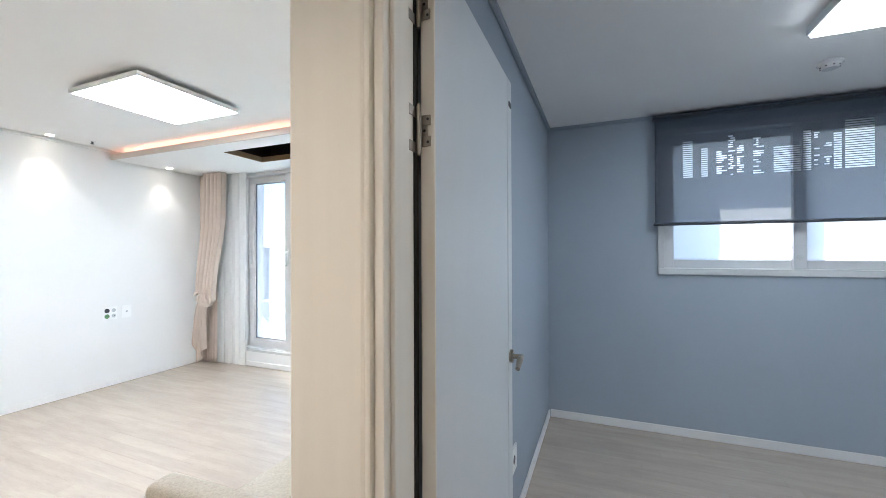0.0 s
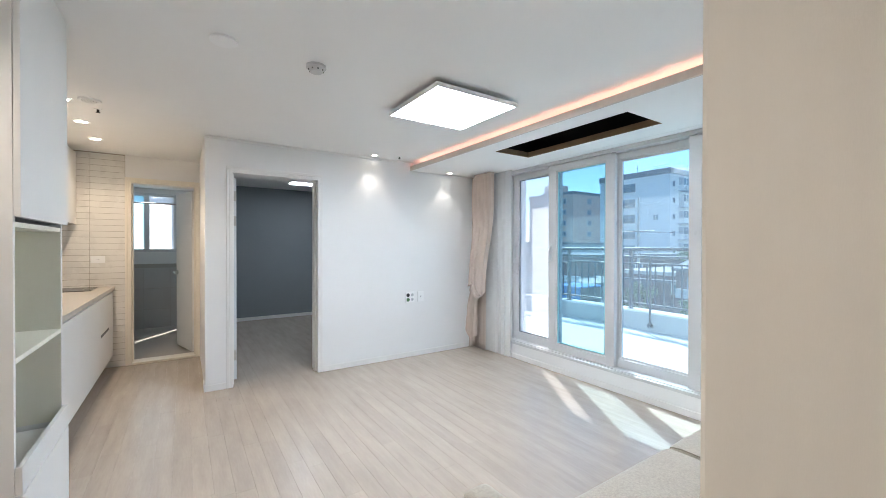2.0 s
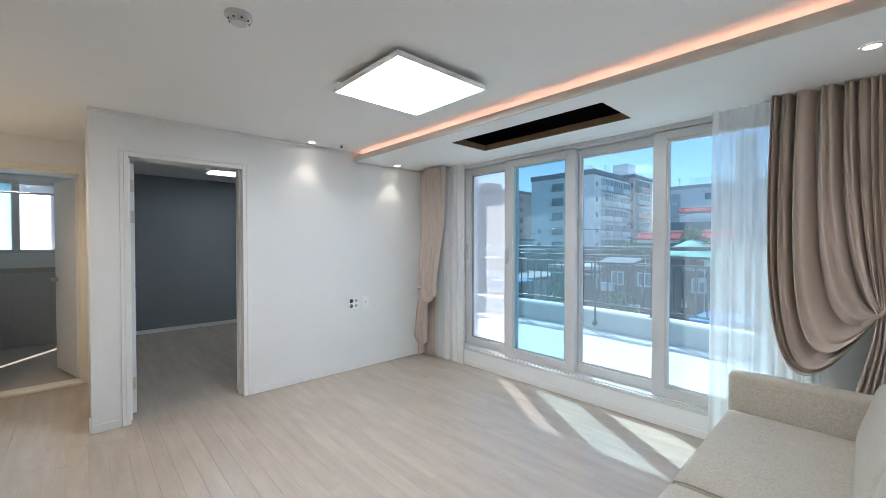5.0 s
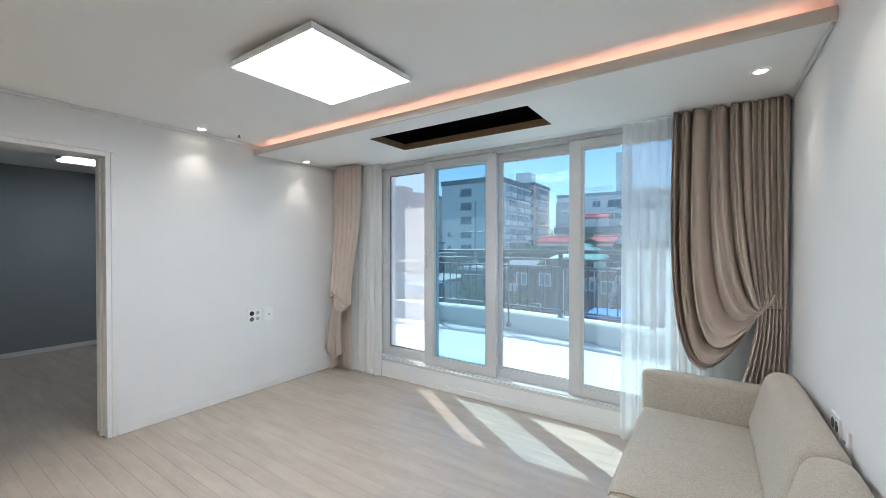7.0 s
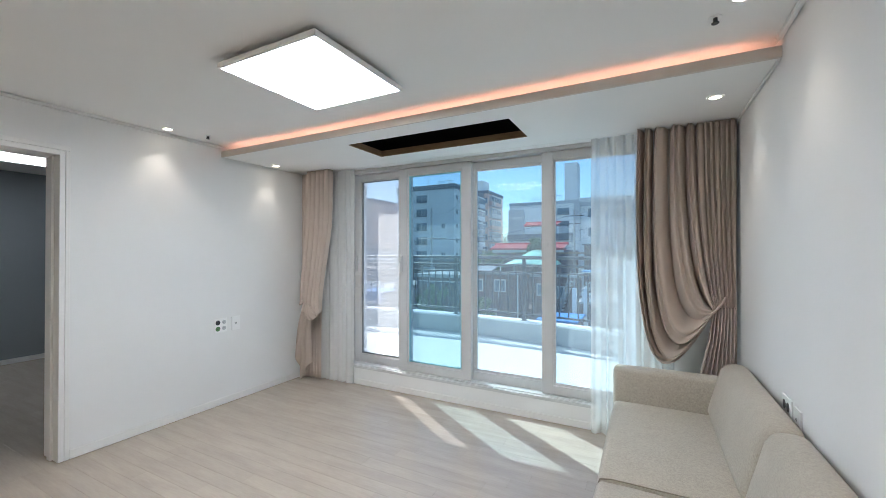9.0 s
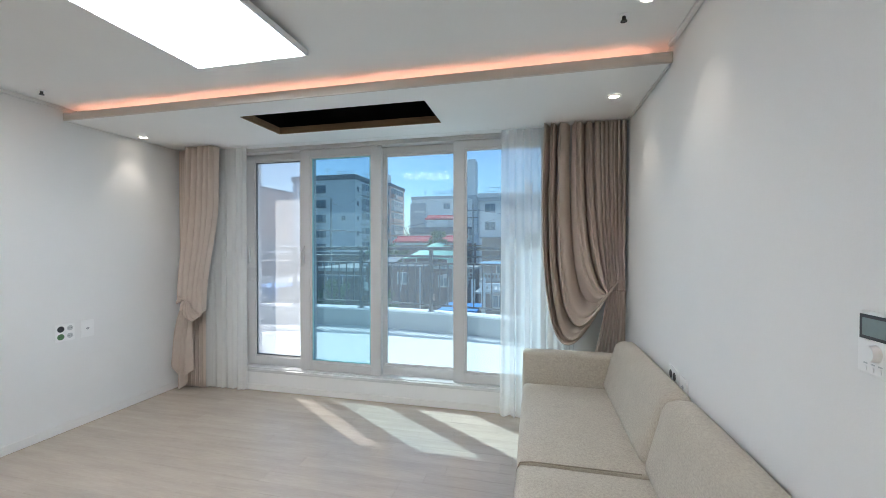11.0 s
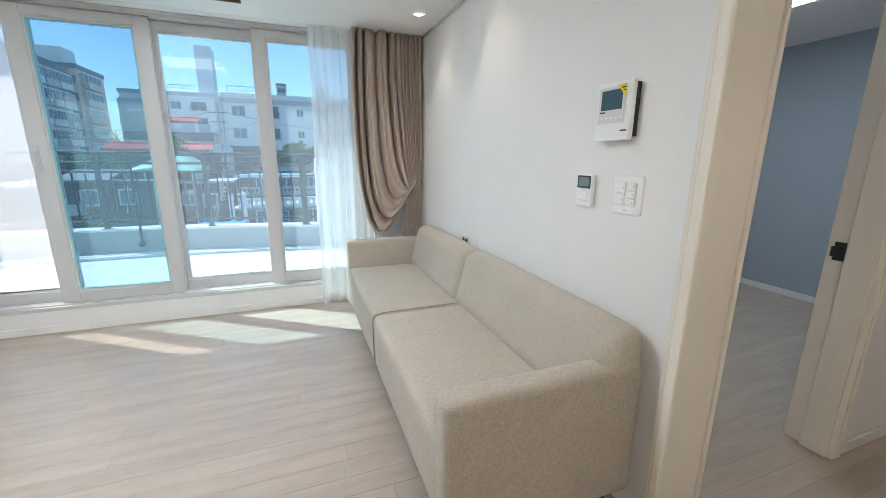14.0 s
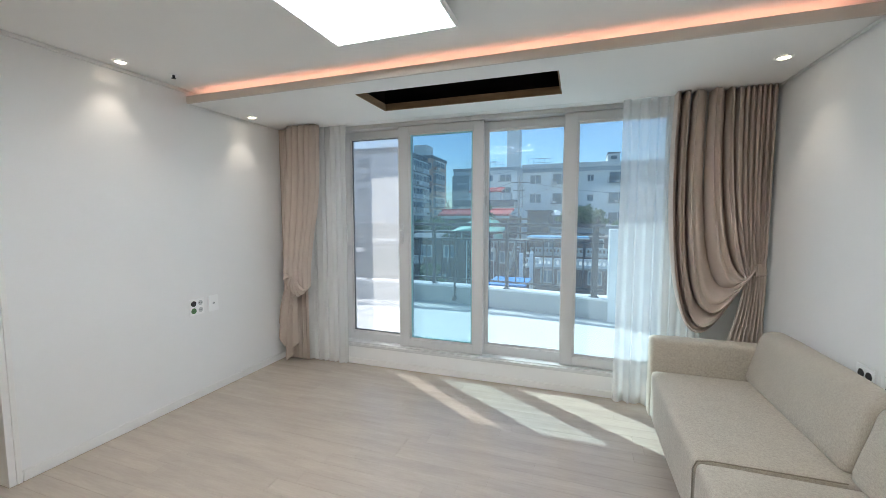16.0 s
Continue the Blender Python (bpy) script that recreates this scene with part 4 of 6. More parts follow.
def outlet(name, put, x, sgn, y, z, holes, w=0.122, h=0.128, label="white wall outlet with round socket holes"):
    t = thing(name, (x, y, z - h / 2), label, "wall outlet")
    part("plate", put(y - w / 2, y + w / 2, z - h / 2, z + h / 2, 0, 0.0085, 0.0015), PLASTIC, t)
    for dy, dz, mat, r in holes:
        part("socket", merge(rod((x + sgn * 0.008, y + dy, z + dz), (x + sgn * 0.0095, y + dy, z + dz), r, 24)), mat, t, "", True)
        for s in (-1, 1):
            part("pin_hole", merge(rod((x + sgn * 0.0094, y + dy + s * 0.007, z + dz), (x + sgn * 0.0101, y + dy + s * 0.007, z + dz), 0.003, 8)), DARK_PLASTIC, t)
    return t


w = on_wall(-4.0, 1)
outlet("wall_outlet", w, -4.0, 1, 2.008, 0.727, ((-0.028, 0.026, DARK_PLASTIC, 0.022), (0.030, 0.027, GREY_PLASTIC, 0.019), (-0.028, -0.030, GREEN_MARK, 0.022), (0.030, -0.028, GREY_PLASTIC, 0.019)), label="white wall outlet with dark, green and grey sockets")
outlet("antenna_outlet", w, -4.0, 1, 2.156, 0.727, ((0.0, 0.0, GREY_PLASTIC, 0.010),), 0.088, label="small white antenna outlet on the wall")
outlet("wall_outlet", e, XW, -1, 1.965, 0.705, ((-0.025, 0.026, DARK_PLASTIC, 0.020), (0.025, 0.026, DARK_PLASTIC, 0.020)), 0.118, label="white wall outlet above the sofa back")
outlet("antenna_outlet", e, XW, -1, 1.83, 0.70, ((0.0, 0.02, GREY_PLASTIC, 0.008),), 0.08, label="small white antenna outlet above the sofa back")
b2 = on_wall(0.19, 1)
outlet("wall_outlet", b2, 0.19, 1, 1.50, 0.33, ((0.0, 0.0, DARK_PLASTIC, 0.020),), 0.12, 0.12, "white wall outlet near the floor behind the door")

# ---- ceiling fixtures ----
lamp = thing("ceiling_lamp", (-2.085, 1.293, 2.31), "square flat white ceiling lamp, switched on", "ceiling lamp")
LX0, LX1, LY0, LY1 = -2.415, -1.755, 0.963, 1.623
part("frame", merge(rounded(LX0, LX1, LY0, LY0 + 0.012, 2.312, 2.34, 0.002), rounded(LX0, LX1, LY1 - 0.012, LY1, 2.312, 2.34, 0.002), rounded(LX0, LX0 + 0.012, LY0 + 0.0121, LY1 - 0.0121, 2.312, 2.34, 0.002), rounded(LX1 - 0.012, LX1, LY0 + 0.0121, LY1 - 0.0121, 2.312, 2.34, 0.002),
     rounded(LX0 + 0.012, LX1 - 0.012, LY0 + 0.012, LY1 - 0.012, 2.332, 2.339, 0.001)), PLASTIC, lamp)
part("diffuser", rounded(LX0 + 0.0125, LX1 - 0.0125, LY0 + 0.0125, LY1 - 0.0125, 2.314, 2.331, 0.002), LAMP_FACE, lamp, "glowing white diffuser")
part("mount", rounded(-2.25, -1.92, 1.13, 1.46, 2.3405, CEIL - 0.0005, 0.002), PLASTIC, lamp)
lamp = thing("ceiling_lamp", (-6.1, 1.35, 2.36), "flat white bedroom ceiling lamp, switched on", "ceiling lamp")
part("frame", rounded(-6.55, -5.95, 1.13, 1.73, 2.375, 2.4195, 0.003), PLASTIC, lamp)
part("diffuser", rounded(-6.535, -5.965, 1.145, 1.715, 2.362, 2.3745, 0.003), DIM_LAMP_FACE, lamp, "glowing white diffuser")
lamp = thing("ceiling_lamp", (1.75, 1.45, 2.28), "flat white bedroom ceiling lamp, switched on", "ceiling lamp")
part("frame", rounded(1.45, 2.1, 1.2, 1.85, 2.295, 2.3345, 0.003), PLASTIC, lamp)
part("diffuser", rounded(1.46, 2.09, 1.21, 1.84, 2.282, 2.2945, 0.003), ROOM_LAMP_FACE, lamp, "glowing white diffuser")


def ring(x, y, z, r0, r1, h, seg=28):
    """A flat trim ring hanging h below z."""
    bm = bmesh.new()
    rows = []
    for r, dz in ((r1, 0), (r1, -h * 0.5), (r1 - 0.004, -h), (r0, -h), (r0 - 0.004, -h * 0.2)):
        rows.append([bm.verts.new((x + r * math.cos(2 * math.pi * k / seg), y + r * math.sin(2 * math.pi * k / seg), z + dz)) for k in range(seg)])
    for a, b in zip(rows, rows[1:]):
        for k in range(seg):
            bm.faces.new((a[k], a[(k + 1) % seg], b[(k + 1) % seg], b[k]))
    return bm


def downlight(x, y, z, power, size=0.05, cone=78, group="downlights", colour=(1.0, 0.86, 0.72), blend=0.5):
    t = thing("downlight", (x, y, z - 0.006), "small round recessed ceiling spotlight, switched on", "downlight", group)
    part("trim_ring", ring(x, y, z - 0.0005, size * 0.72, size, 0.005), PLASTIC, t, "", True)
    part("lens", merge(rod((x, y, z - 0.0012), (x, y, z - 0.0028), size * 0.69, 24)), SPOT_FACE, t, "glowing warm lens")
    lm = new("downlight_beam", bpy.data.lights.new("downlight_beam", "SPOT"))
    lm.data.energy, lm.data.color, lm.data.spot_size, lm.data.spot_blend, lm.data.shadow_soft_size = power, colour, radians(cone), blend, 0.015
    lm.matrix_world = look((x, y, z - 0.03), (x, y, 0))
    return t


for x, y, z in ((-3.87, 1.488, CEIL), (-3.862, 2.50, SOFFIT), (-0.178, 2.43, SOFFIT), (-0.2, 1.596, CEIL)):
    downlight(x, y, z, 2.9, 0.042, 86, blend=0.8)
for x in (-3.5, -4.1, -4.73):
    downlight(x, -1.0, CEIL, 8, 0.058, 140, "kitchen downlights", (1.0, 0.76, 0.53))


# unseen downlights, added to brighten the door casing and the east wall
for x, y, p in ((0.75, -0.75, 2.6), (-0.75, -1.15, 14)):
    downlight(x, y, CEIL, p, 0.058, 150, "hall downlights", (1.0, 0.82, 0.66))


def sprinkler(x, y, z):
    t = thing("sprinkler", (x, y, z - 0.03), "tiny chrome ceiling sprinkler head", "sprinkler", "sprinklers")
    part("rose", merge(rod((x, y, z - 0.0005), (x, y, z - 0.005), 0.024, 20)), PLASTIC, t, "", True)
    part("head", merge(rod((x, y, z - 0.005), (x, y, z - 0.024), 0.008, 10), rod((x, y, z - 0.024), (x, y, z - 0.027), 0.014, 14)), DARK_METAL, t, "", True)


for x, y in ((-3.77, 1.748), (-0.27, 1.712), (-3.644, -0.831)):
    sprinkler(x, y, CEIL)


def smoke_detector(x, y, z, r=0.055):
    t = thing("smoke_detector", (x, y, z - 0.05), "round white smoke detector with dark slots", "smoke detector", "smoke detectors")
    part("base", merge(rod((x, y, z - 0.0005), (x, y, z - 0.014), r, 32)), DETECTOR, t, "", True)
    part("body", merge(rod((x, y, z - 0.038), (x, y, z - 0.0141), r * 0.60, 32, r * 0.86)), DETECTOR, t, "", True)
    for k in range(8):
        a = 2 * math.pi * k / 8
        c, s = math.cos(a), math.sin(a)
        part("slot", merge(rod((x + c * r * 0.70, y + s * r * 0.70, z - 0.030), (x + c * r * 0.76, y + s * r * 0.76, z - 0.024), 0.0042, 8)), DARK_PLASTIC, t)


smoke_detector(-2.03, 0.326, CEIL)
smoke_detector(1.72, 2.3, 2.335)
solid("blank_cover", merge(rod((-2.0, -0.133, CEIL - 0.0005), (-2.0, -0.133, CEIL - 0.012), 0.062, 36)), PLASTIC, "round flat white blank cover on the ceiling", "cover", smooth=True)
t = thing("exhaust_grille", (-3.43, -0.846, CEIL - 0.02), "round white slotted ceiling grille by the kitchen", "vent")
part("ring", ring(-3.43, -0.846, CEIL - 0.0005, 0.045, 0.065, 0.012), PLASTIC, t, "", True)
for k in range(5):
    part("slat", rounded(-3.47, -3.39, -0.882 + 0.016 * k, -0.874 + 0.016 * k, CEIL - 0.012, CEIL - 0.003, 0.001, 1), PLASTIC, t)

# ---- kitchen ----
tall = thing("tall_cabinet", (-1.9, -1.1, 0.0), "tall white cabinet with open shelves and drawers", "cabinet")
TX0, TX1, TY = -2.24, -1.62, -0.765
part("side_panel", rounded(TX0, TX0 + 0.018, -1.555, TY, 0.0, CEIL - 0.002, 0.001, 1), CABINET, tall)
for x in (TX0 + 0.0185, TX1 - 0.0215):
    part("inner_lining", boxes((x, x + 0.003, -1.199, TY - 0.002, 0.56, 1.411)), CABINET_INNER, tall, "cream inner lining")
part("side_panel", rounded(TX1 - 0.018, TX1, -1.555, TY, 0.0, CEIL - 0.002, 0.001, 1), CABINET, tall)
part("back_panel", boxes((TX0 + 0.018, TX1 - 0.018, -1.215, -1.20, 0.0, CEIL - 0.002)), CABINET_INNER, tall)
part("upper_door", rounded(TX0 + 0.001, TX1 - 0.001, TY + 0.001, TY + 0.019, 1.445, CEIL - 0.004, 0.002), CABINET, tall)
for z in (1.43, 0.975, 0.525):
    part("shelf", rounded(TX0 + 0.022, TX1 - 0.022, -1.199, TY - 0.001, z - 0.018, z, 0.001, 1), CABINET_INNER, tall)
part("drawer_box", merge(boxes((TX0 + 0.03, TX1 - 0.03, -1.19, TY - 0.03, 0.53, 0.54))), CABINET, tall)
part("drawer_front", rounded(TX0 + 0.001, TX1 - 0.001, TY + 0.001, TY + 0.019, 0.527, 0.62, 0.002), CABINET, tall)
part("lower_door", rounded(TX0 + 0.001, TX1 - 0.001, TY + 0.001, TY + 0.019, 0.08, 0.522, 0.002), CABINET, tall)
part("plinth", boxes((TX0 + 0.02, TX1 - 0.02, TY - 0.06, TY - 0.045, 0.0, 0.08)), CABINET, tall)
KY = -0.955
for k, (x0, x1) in enumerate(((-5.40, -4.62), (-4.62, -3.84), (-3.84, -3.06), (-3.06, -2.245))):
    c = thing("base_cabinet", ((x0 + x1) / 2, -1.25, 0.0), "white handleless wall-hung kitchen base cabinet", "cabinet", "kitchen base cabinets")
    part("body", boxes((x0 + 0.001, x1 - 0.001, -1.545, KY - 0.02, 0.135, 0.69), (x0 + 0.001, x1 - 0.001, KY - 0.045, KY - 0.02, 0.69, 0.862)), CABINET, c)
    part("cabinet_door", rounded(x0 + 0.0015, x1 - 0.0015, KY - 0.0195, KY, 0.137, 0.838, 0.002), CABINET, c)
    if k == 0:
        part("finger_slot", rounded(-5.08, -4.64, KY + 0.0005, KY + 0.004, 0.475, 0.50, 0.001), DARK_METAL, c, "dark recessed grip")
    part("foot", merge(rod(((x0 + x1) / 2, -1.40, 0.0), ((x0 + x1) / 2, -1.40, 0.135), 0.02, 12)), DARK_METAL, c)
SX0, SX1, SK0, SK1 = -3.92, -3.22, -1.45, -1.08
structure("worktop", boxes((-5.415, SX0, -1.555, -0.94, 0.864, 0.9), (SX1, -2.245, -1.555, -0.94, 0.864, 0.9), (SX0, SX1, -1.555, SK0, 0.864, 0.9), (SX0, SX1, SK1, -0.94, 0.864, 0.9)), WORKTOP, "pale beige stone kitchen worktop", "worktop")
hob = thing("hob", (-5.14, -1.28, 0.9), "black glass induction hob in the worktop", "hob")
part("glass_top", rounded(-5.35, -4.93, -1.50, -1.065, 0.9005, 0.907, 0.002), HOB_GLASS, hob)
part("trim", merge(rounded(-5.352, -4.928, -1.0645, -1.059, 0.9005, 0.9075, 0.001)), STEEL, hob)
part("glass_top_line", rounded(-5.33, -4.95, -1.15, -1.147, 0.9071, 0.9075, 0.0001), GREY_PLASTIC, hob, "pale printed line")
sink = thing("sink", (-3.57, -1.265, 0.7), "dark sunken kitchen sink in the worktop", "sink")
part("bowl", boxes((SX0 + 0.001, SX1 - 0.001, SK0 + 0.001, SK1 - 0.001, 0.70, 0.71), (SX0 + 0.001, SX0 + 0.006, SK0 + 0.006, SK1 - 0.006, 0.71, 0.885), (SX1 - 0.006, SX1 - 0.001, SK0 + 0.006, SK1 - 0.006, 0.71, 0.885), (SX0 + 0.001, SX1 - 0.001, SK0 + 0.001, SK0 + 0.006, 0.71, 0.885), (SX0 + 0.001, SX1 - 0.001, SK1 - 0.006, SK1 - 0.001, 0.71, 0.885)), DARK_METAL, sink)
part("drain", merge(rod((-3.57, -1.26, 0.7105), (-3.57, -1.26, 0.716), 0.05, 20)), STEEL, sink, "", True)
for x0, x1 in ((-5.40, -4.62), (-4.62, -3.84), (-3.84, -3.06), (-3.06, -2.245)):
    c = thing("wall_cabinet", ((x0 + x1) / 2, -1.4, 1.58), "plain white kitchen wall cabinet", "cabinet", "kitchen wall cabinets")
    part("body", boxes((x0 + 0.001, x1 - 0.001, -1.555, -1.27, 1.585, CEIL - 0.03)), CABINET, c)
    part("cabinet_door", rounded(x0 + 0.0015, x1 - 0.0015, -1.2695, -1.25, 1.58, CEIL - 0.03, 0.002), CABINET, c)
    part("filler", boxes((x0 + 0.001, x1 - 0.001, -1.30, -1.28, CEIL - 0.0295, CEIL - 0.001)), CABINET, c)
t = outlet("wall_outlet", on_wall(-5.412, 1), -5.412, 1, -1.08, 1.2, ((0.0, 0.0, PLASTIC, 0.018),), 0.12, 0.075, "white outlet on the kitchen wall tiles")

# ---- bathroom ----
structure("floor_bathroom", boxes((-7.85, -5.56, -1.56, -0.137, -0.12, -0.05)), BATH_GREY, "grey tiled bathroom floor", "floor")
bw = thing("window_3", (-7.9, -0.75, 1.25), "white bathroom sliding window with bright frosted panes", "window", kind="structure")
part("window_frame", merge(rounded(-7.93, -7.845, -1.1, -1.06, 1.25, 2.22, 0.003), rounded(-7.93, -7.845, -0.44, -0.40, 1.25, 2.22, 0.003), rounded(-7.93, -7.845, -1.059, -0.441, 1.25, 1.295, 0.003), rounded(-7.93, -7.845, -1.059, -0.441, 2.175, 2.22, 0.003), rounded(-7.91, -7.85, -0.84, -0.77, 1.296, 2.174, 0.003)), PVC, bw)
part("pane", boxes((-7.89, -7.885, -1.059, -0.841, 1.296, 2.174)), AQUA_GLASS, bw)
lamp = thing("bathroom_lamp", (-6.6, -0.75, 2.26), "round white bathroom ceiling lamp, switched on", "ceiling lamp")
part("base", merge(rod((-6.6, -0.75, 2.2995), (-6.6, -0.75, 2.285), 0.13, 32)), PLASTIC, lamp, "", True)
part("shade", merge(rod((-6.6, -0.75, 2.2845), (-6.6, -0.75, 2.26), 0.12, 32, 0.10)), DIM_LAMP_FACE, lamp, "glowing white shade", True)
part("pane", boxes((-7.89, -7.885, -0.769, -0.441, 1.296, 2.174)), FROST, bw)
scr = thing("shower_screen", (-6.9, -0.85, -0.05), "clear glass shower screen with a steel top bar", "shower screen")
part("pane", boxes((-7.80, -6.75, -0.985, -0.977, -0.04, 1.95)), GLASS, scr)
part("top_bar", merge(rod((-6.75, -1.55, 1.96), (-6.75, -0.14, 1.96), 0.012, 12)), CHROME, scr, "", True)
part("post", merge(rod((-6.75, -0.981, -0.05), (-6.75, -0.981, 1.96), 0.010, 12)), CHROME, scr, "", True)
part("foot_clip", merge(rounded(-6.775, -6.725, -0.995, -0.965, -0.05, 0.01, 0.003)), CHROME, scr)
sh = thing("rain_shower", (-7.2, -1.2, 1.9), "chrome rain shower head on a curved arm", "shower")
part("arm", merge(rod((-7.2, -1.55, 1.98), (-7.2, -1.2, 2.10), 0.011, 12), rod((-7.2, -1.2, 2.10), (-7.2, -1.05, 2.06), 0.011, 12)), CHROME, sh, "", True)
part("rose", merge(rod((-7.2, -1.05, 2.06), (-7.2, -1.05, 2.03), 0.02, 20, 0.07)), DARK_METAL, sh, "", True)

# ---- bedroom two window and blind ----
w2 = thing("window_2", (1.87, 3.0, 1.165), "white sliding window with frosted lower panes", "window", kind="structure")
part("window_frame", merge(rounded(0.98, 2.75, 2.872, 3.02, 1.165, 1.21, 0.003), rounded(0.98, 2.75, 2.872, 3.02, 2.18, 2.22, 0.003), rounded(0.98, 1.02, 2.872, 3.02, 1.211, 2.179, 0.003), rounded(2.71, 2.75, 2.872, 3.02, 1.211, 2.179, 0.003)), PVC, w2)
for x0, x1, y in ((1.02, 1.86, 2.95), (1.78, 2.71, 2.905)):
    s = part("sash", merge(rounded(x0, x0 + 0.07, y, y + 0.04, 1.212, 2.178, 0.003), rounded(x1 - 0.07, x1, y, y + 0.04, 1.212, 2.178, 0.003), rounded(x0 + 0.0705, x1 - 0.0705, y, y + 0.04, 1.212, 1.27, 0.003), rounded(x0 + 0.0705, x1 - 0.0705, y, y + 0.04, 2.12, 2.178, 0.003)), PVC, w2)
    part("pane", boxes((x0 + 0.07, x1 - 0.07, y + 0.018, y + 0.023, 1.27, 2.12)), FROST, s)
bl = thing("roller_blind", (1.85, 2.80, 1.52), "dark translucent roller blind lowered over the window", "blind")
part("hem_bar", merge(rod((0.945, 2.816, 1.527), (2.81, 2.816, 1.527), 0.011, 14)), BLIND_DARK, bl, "dark hem bar", True)
part("roller", merge(rod((0.945, 2.84, 2.30), (2.81, 2.84, 2.30), 0.022, 18)), BLIND_DARK, bl, "", True)

rb = random.Random(8)
ROWS, STEP, Z_OPEN = 22, 0.0145, 1.845
slots = [[] for _ in range(ROWS)]
x = 1.13
while x < 2.70:
    wd = rb.choice((0.04, 0.06, 0.09, 0.14))
    first, last = rb.choice((0, 0, 0, 1)), rb.randint(12, ROWS - 1)
    full = rb.random() < 0.45
    for k in range(first, last):
        if full or rb.random() < 0.72:
            a = x + (0 if full else rb.choice((0, 0, wd * 0.3)))
            slots[k].append((a, x + wd * (1 if full else rb.choice((1, 0.7, 0.5)))))
    x += wd + rb.choice((0.008, 0.014, 0.05))
BX0, BX1, BY0, BY1 = 0.955, 2.80, 2.815, 2.8162
bm = boxes((BX0, BX1, BY0, BY1, 1.535, Z_OPEN), (BX0, BX1, BY0, BY1, Z_OPEN + ROWS * STEP, 2.30))
for k in range(ROWS):
    z = Z_OPEN + k * STEP
    box(bm, BX0, BX1, BY0, BY1, z, z + 0.006)
    a = BX0
    for p, q in slots[k]:
        if q - p > 0.01 and p > a:
            box(bm, a, p, BY0, BY1, z + 0.006, z + STEP)
            a = q
    box(bm, a, BX1, BY0, BY1, z + 0.006, z + STEP)
part("cloth", bm, BLIND, bl, "dark see-through cloth with an open-work skyline of short bars")

# ---- outside: terrace ----
structure("terrace_floor", boxes((-9, 3.6, 3.4, 7.2, -0.15, 0.05)), TERRACE, "sunlit white-coated terrace floor", "terrace")


def arc_y(x):
    return 5.72 - 0.045 * (x + 3.9) ** 2


def arc_wall(x0, x1, n, t, z0, z1, mat_bm=None):
    bm = bmesh.new()
    rows = []
    for k in range(n + 1):
        x = x0 + (x1 - x0) * k / n
        y = arc_y(x)
        rows.append([bm.verts.new(p) for p in ((x, y, z0), (x, y, z1), (x, y + t, z1), (x, y + t, z0))])
    for a, b in zip(rows, rows[1:]):
        for i in range(4):
            bm.faces.new((a[i], b[i], b[(i + 1) % 4], a[(i + 1) % 4]))
    bm.faces.new(rows[0])
    bm.faces.new(rows[-1])
    return bm


structure("terrace_parapet", arc_wall(-8.6, -0.8, 26, 0.22, 0.05, 0.32), PARAPET, "low curved white parapet round the terrace", "parapet")
structure("terrace_wall", merge(rounded(-0.80, 3.5, 5.25, 5.5, 0.05, 1.27, 0.01)), RENDER_WHITE, "white rendered terrace side wall", "wall")
cap = arc_wall(-8.6, -0.8, 26, 0.27, 0.3405, 0.362)
bmesh.ops.translate(cap, verts=cap.verts[:], vec=(0, -0.025, -0.02))
structure("terrace_coping", cap, RENDER_WHITE, "thin white coping on the curved parapet", "coping")
rail = thing("railing", (-4.0, 5.8, 0.34), "dark metal terrace railing with thin balusters", "railing")
RX = [-8.3 + 1.22 * k for k in range(7)] + [-0.95]


def arc_bar(z, r, off=0.10):
    pts = [(-8.4 + 7.55 * k / 24, arc_y(-8.4 + 7.55 * k / 24) + off, z) for k in range(25)]
    return rope(pts, r)


part("top_rail", arc_bar(1.31, 0.028), DARK_METAL, rail, "", True)
part("middle_rail", arc_bar(1.19, 0.018), DARK_METAL, rail, "", True)
part("middle_rail", arc_bar(1.08, 0.015), DARK_METAL, rail, "", True)
part("bottom_rail", arc_bar(0.44, 0.016), DARK_METAL, rail, "", True)
for x in RX:
    y = arc_y(x) + 0.10
    part("post", merge(rounded(x - 0.026, x + 0.026, y - 0.026, y + 0.026, 0.345, 1.31, 0.003), rounded(x - 0.05, x + 0.05, y - 0.05, y + 0.05, 0.3405, 0.348, 0.002)), DARK_METAL, rail)
bal = rod((0, 0, 0.44), (0, 0, 1.08), 0.011, 6)
bme = bpy.data.meshes.new("baluster")
bal.to_mesh(bme)
bal.free()
bme.materials.append(DARK_METAL)
x = -8.3
while x < -0.95:
    if min(abs(x - q) for q in RX) > 0.05:
        b = new("baluster", bme)
        b.parent = rail
        b.location = Vector((x, arc_y(x) + 0.10, 0)) - BASE[rail]
    x += 0.1356
t = thing("drain_spout", (-3.0, 5.6, 0.05), "short dark drain bracket on the parapet", "bracket")
part("bracket", merge(rod((-3.02, arc_y(-3.02) - 0.03, 0.12), (-3.02, arc_y(-3.02) - 0.03, 1.2), 0.016, 10), rod((-3.02, arc_y(-3.02) - 0.06, 0.14), (-3.02, arc_y(-3.02), 0.14), 0.035, 12)), DARK_METAL, t, "", True)

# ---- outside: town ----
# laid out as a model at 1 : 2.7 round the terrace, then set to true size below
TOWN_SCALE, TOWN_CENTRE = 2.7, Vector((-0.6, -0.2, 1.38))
GROUND = -2.3
structure("ground", boxes((-500, 500, 7.4, 900, -9.2, -8.6)), ASPHALT, "town ground far below the terrace", "ground")
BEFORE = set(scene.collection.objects)


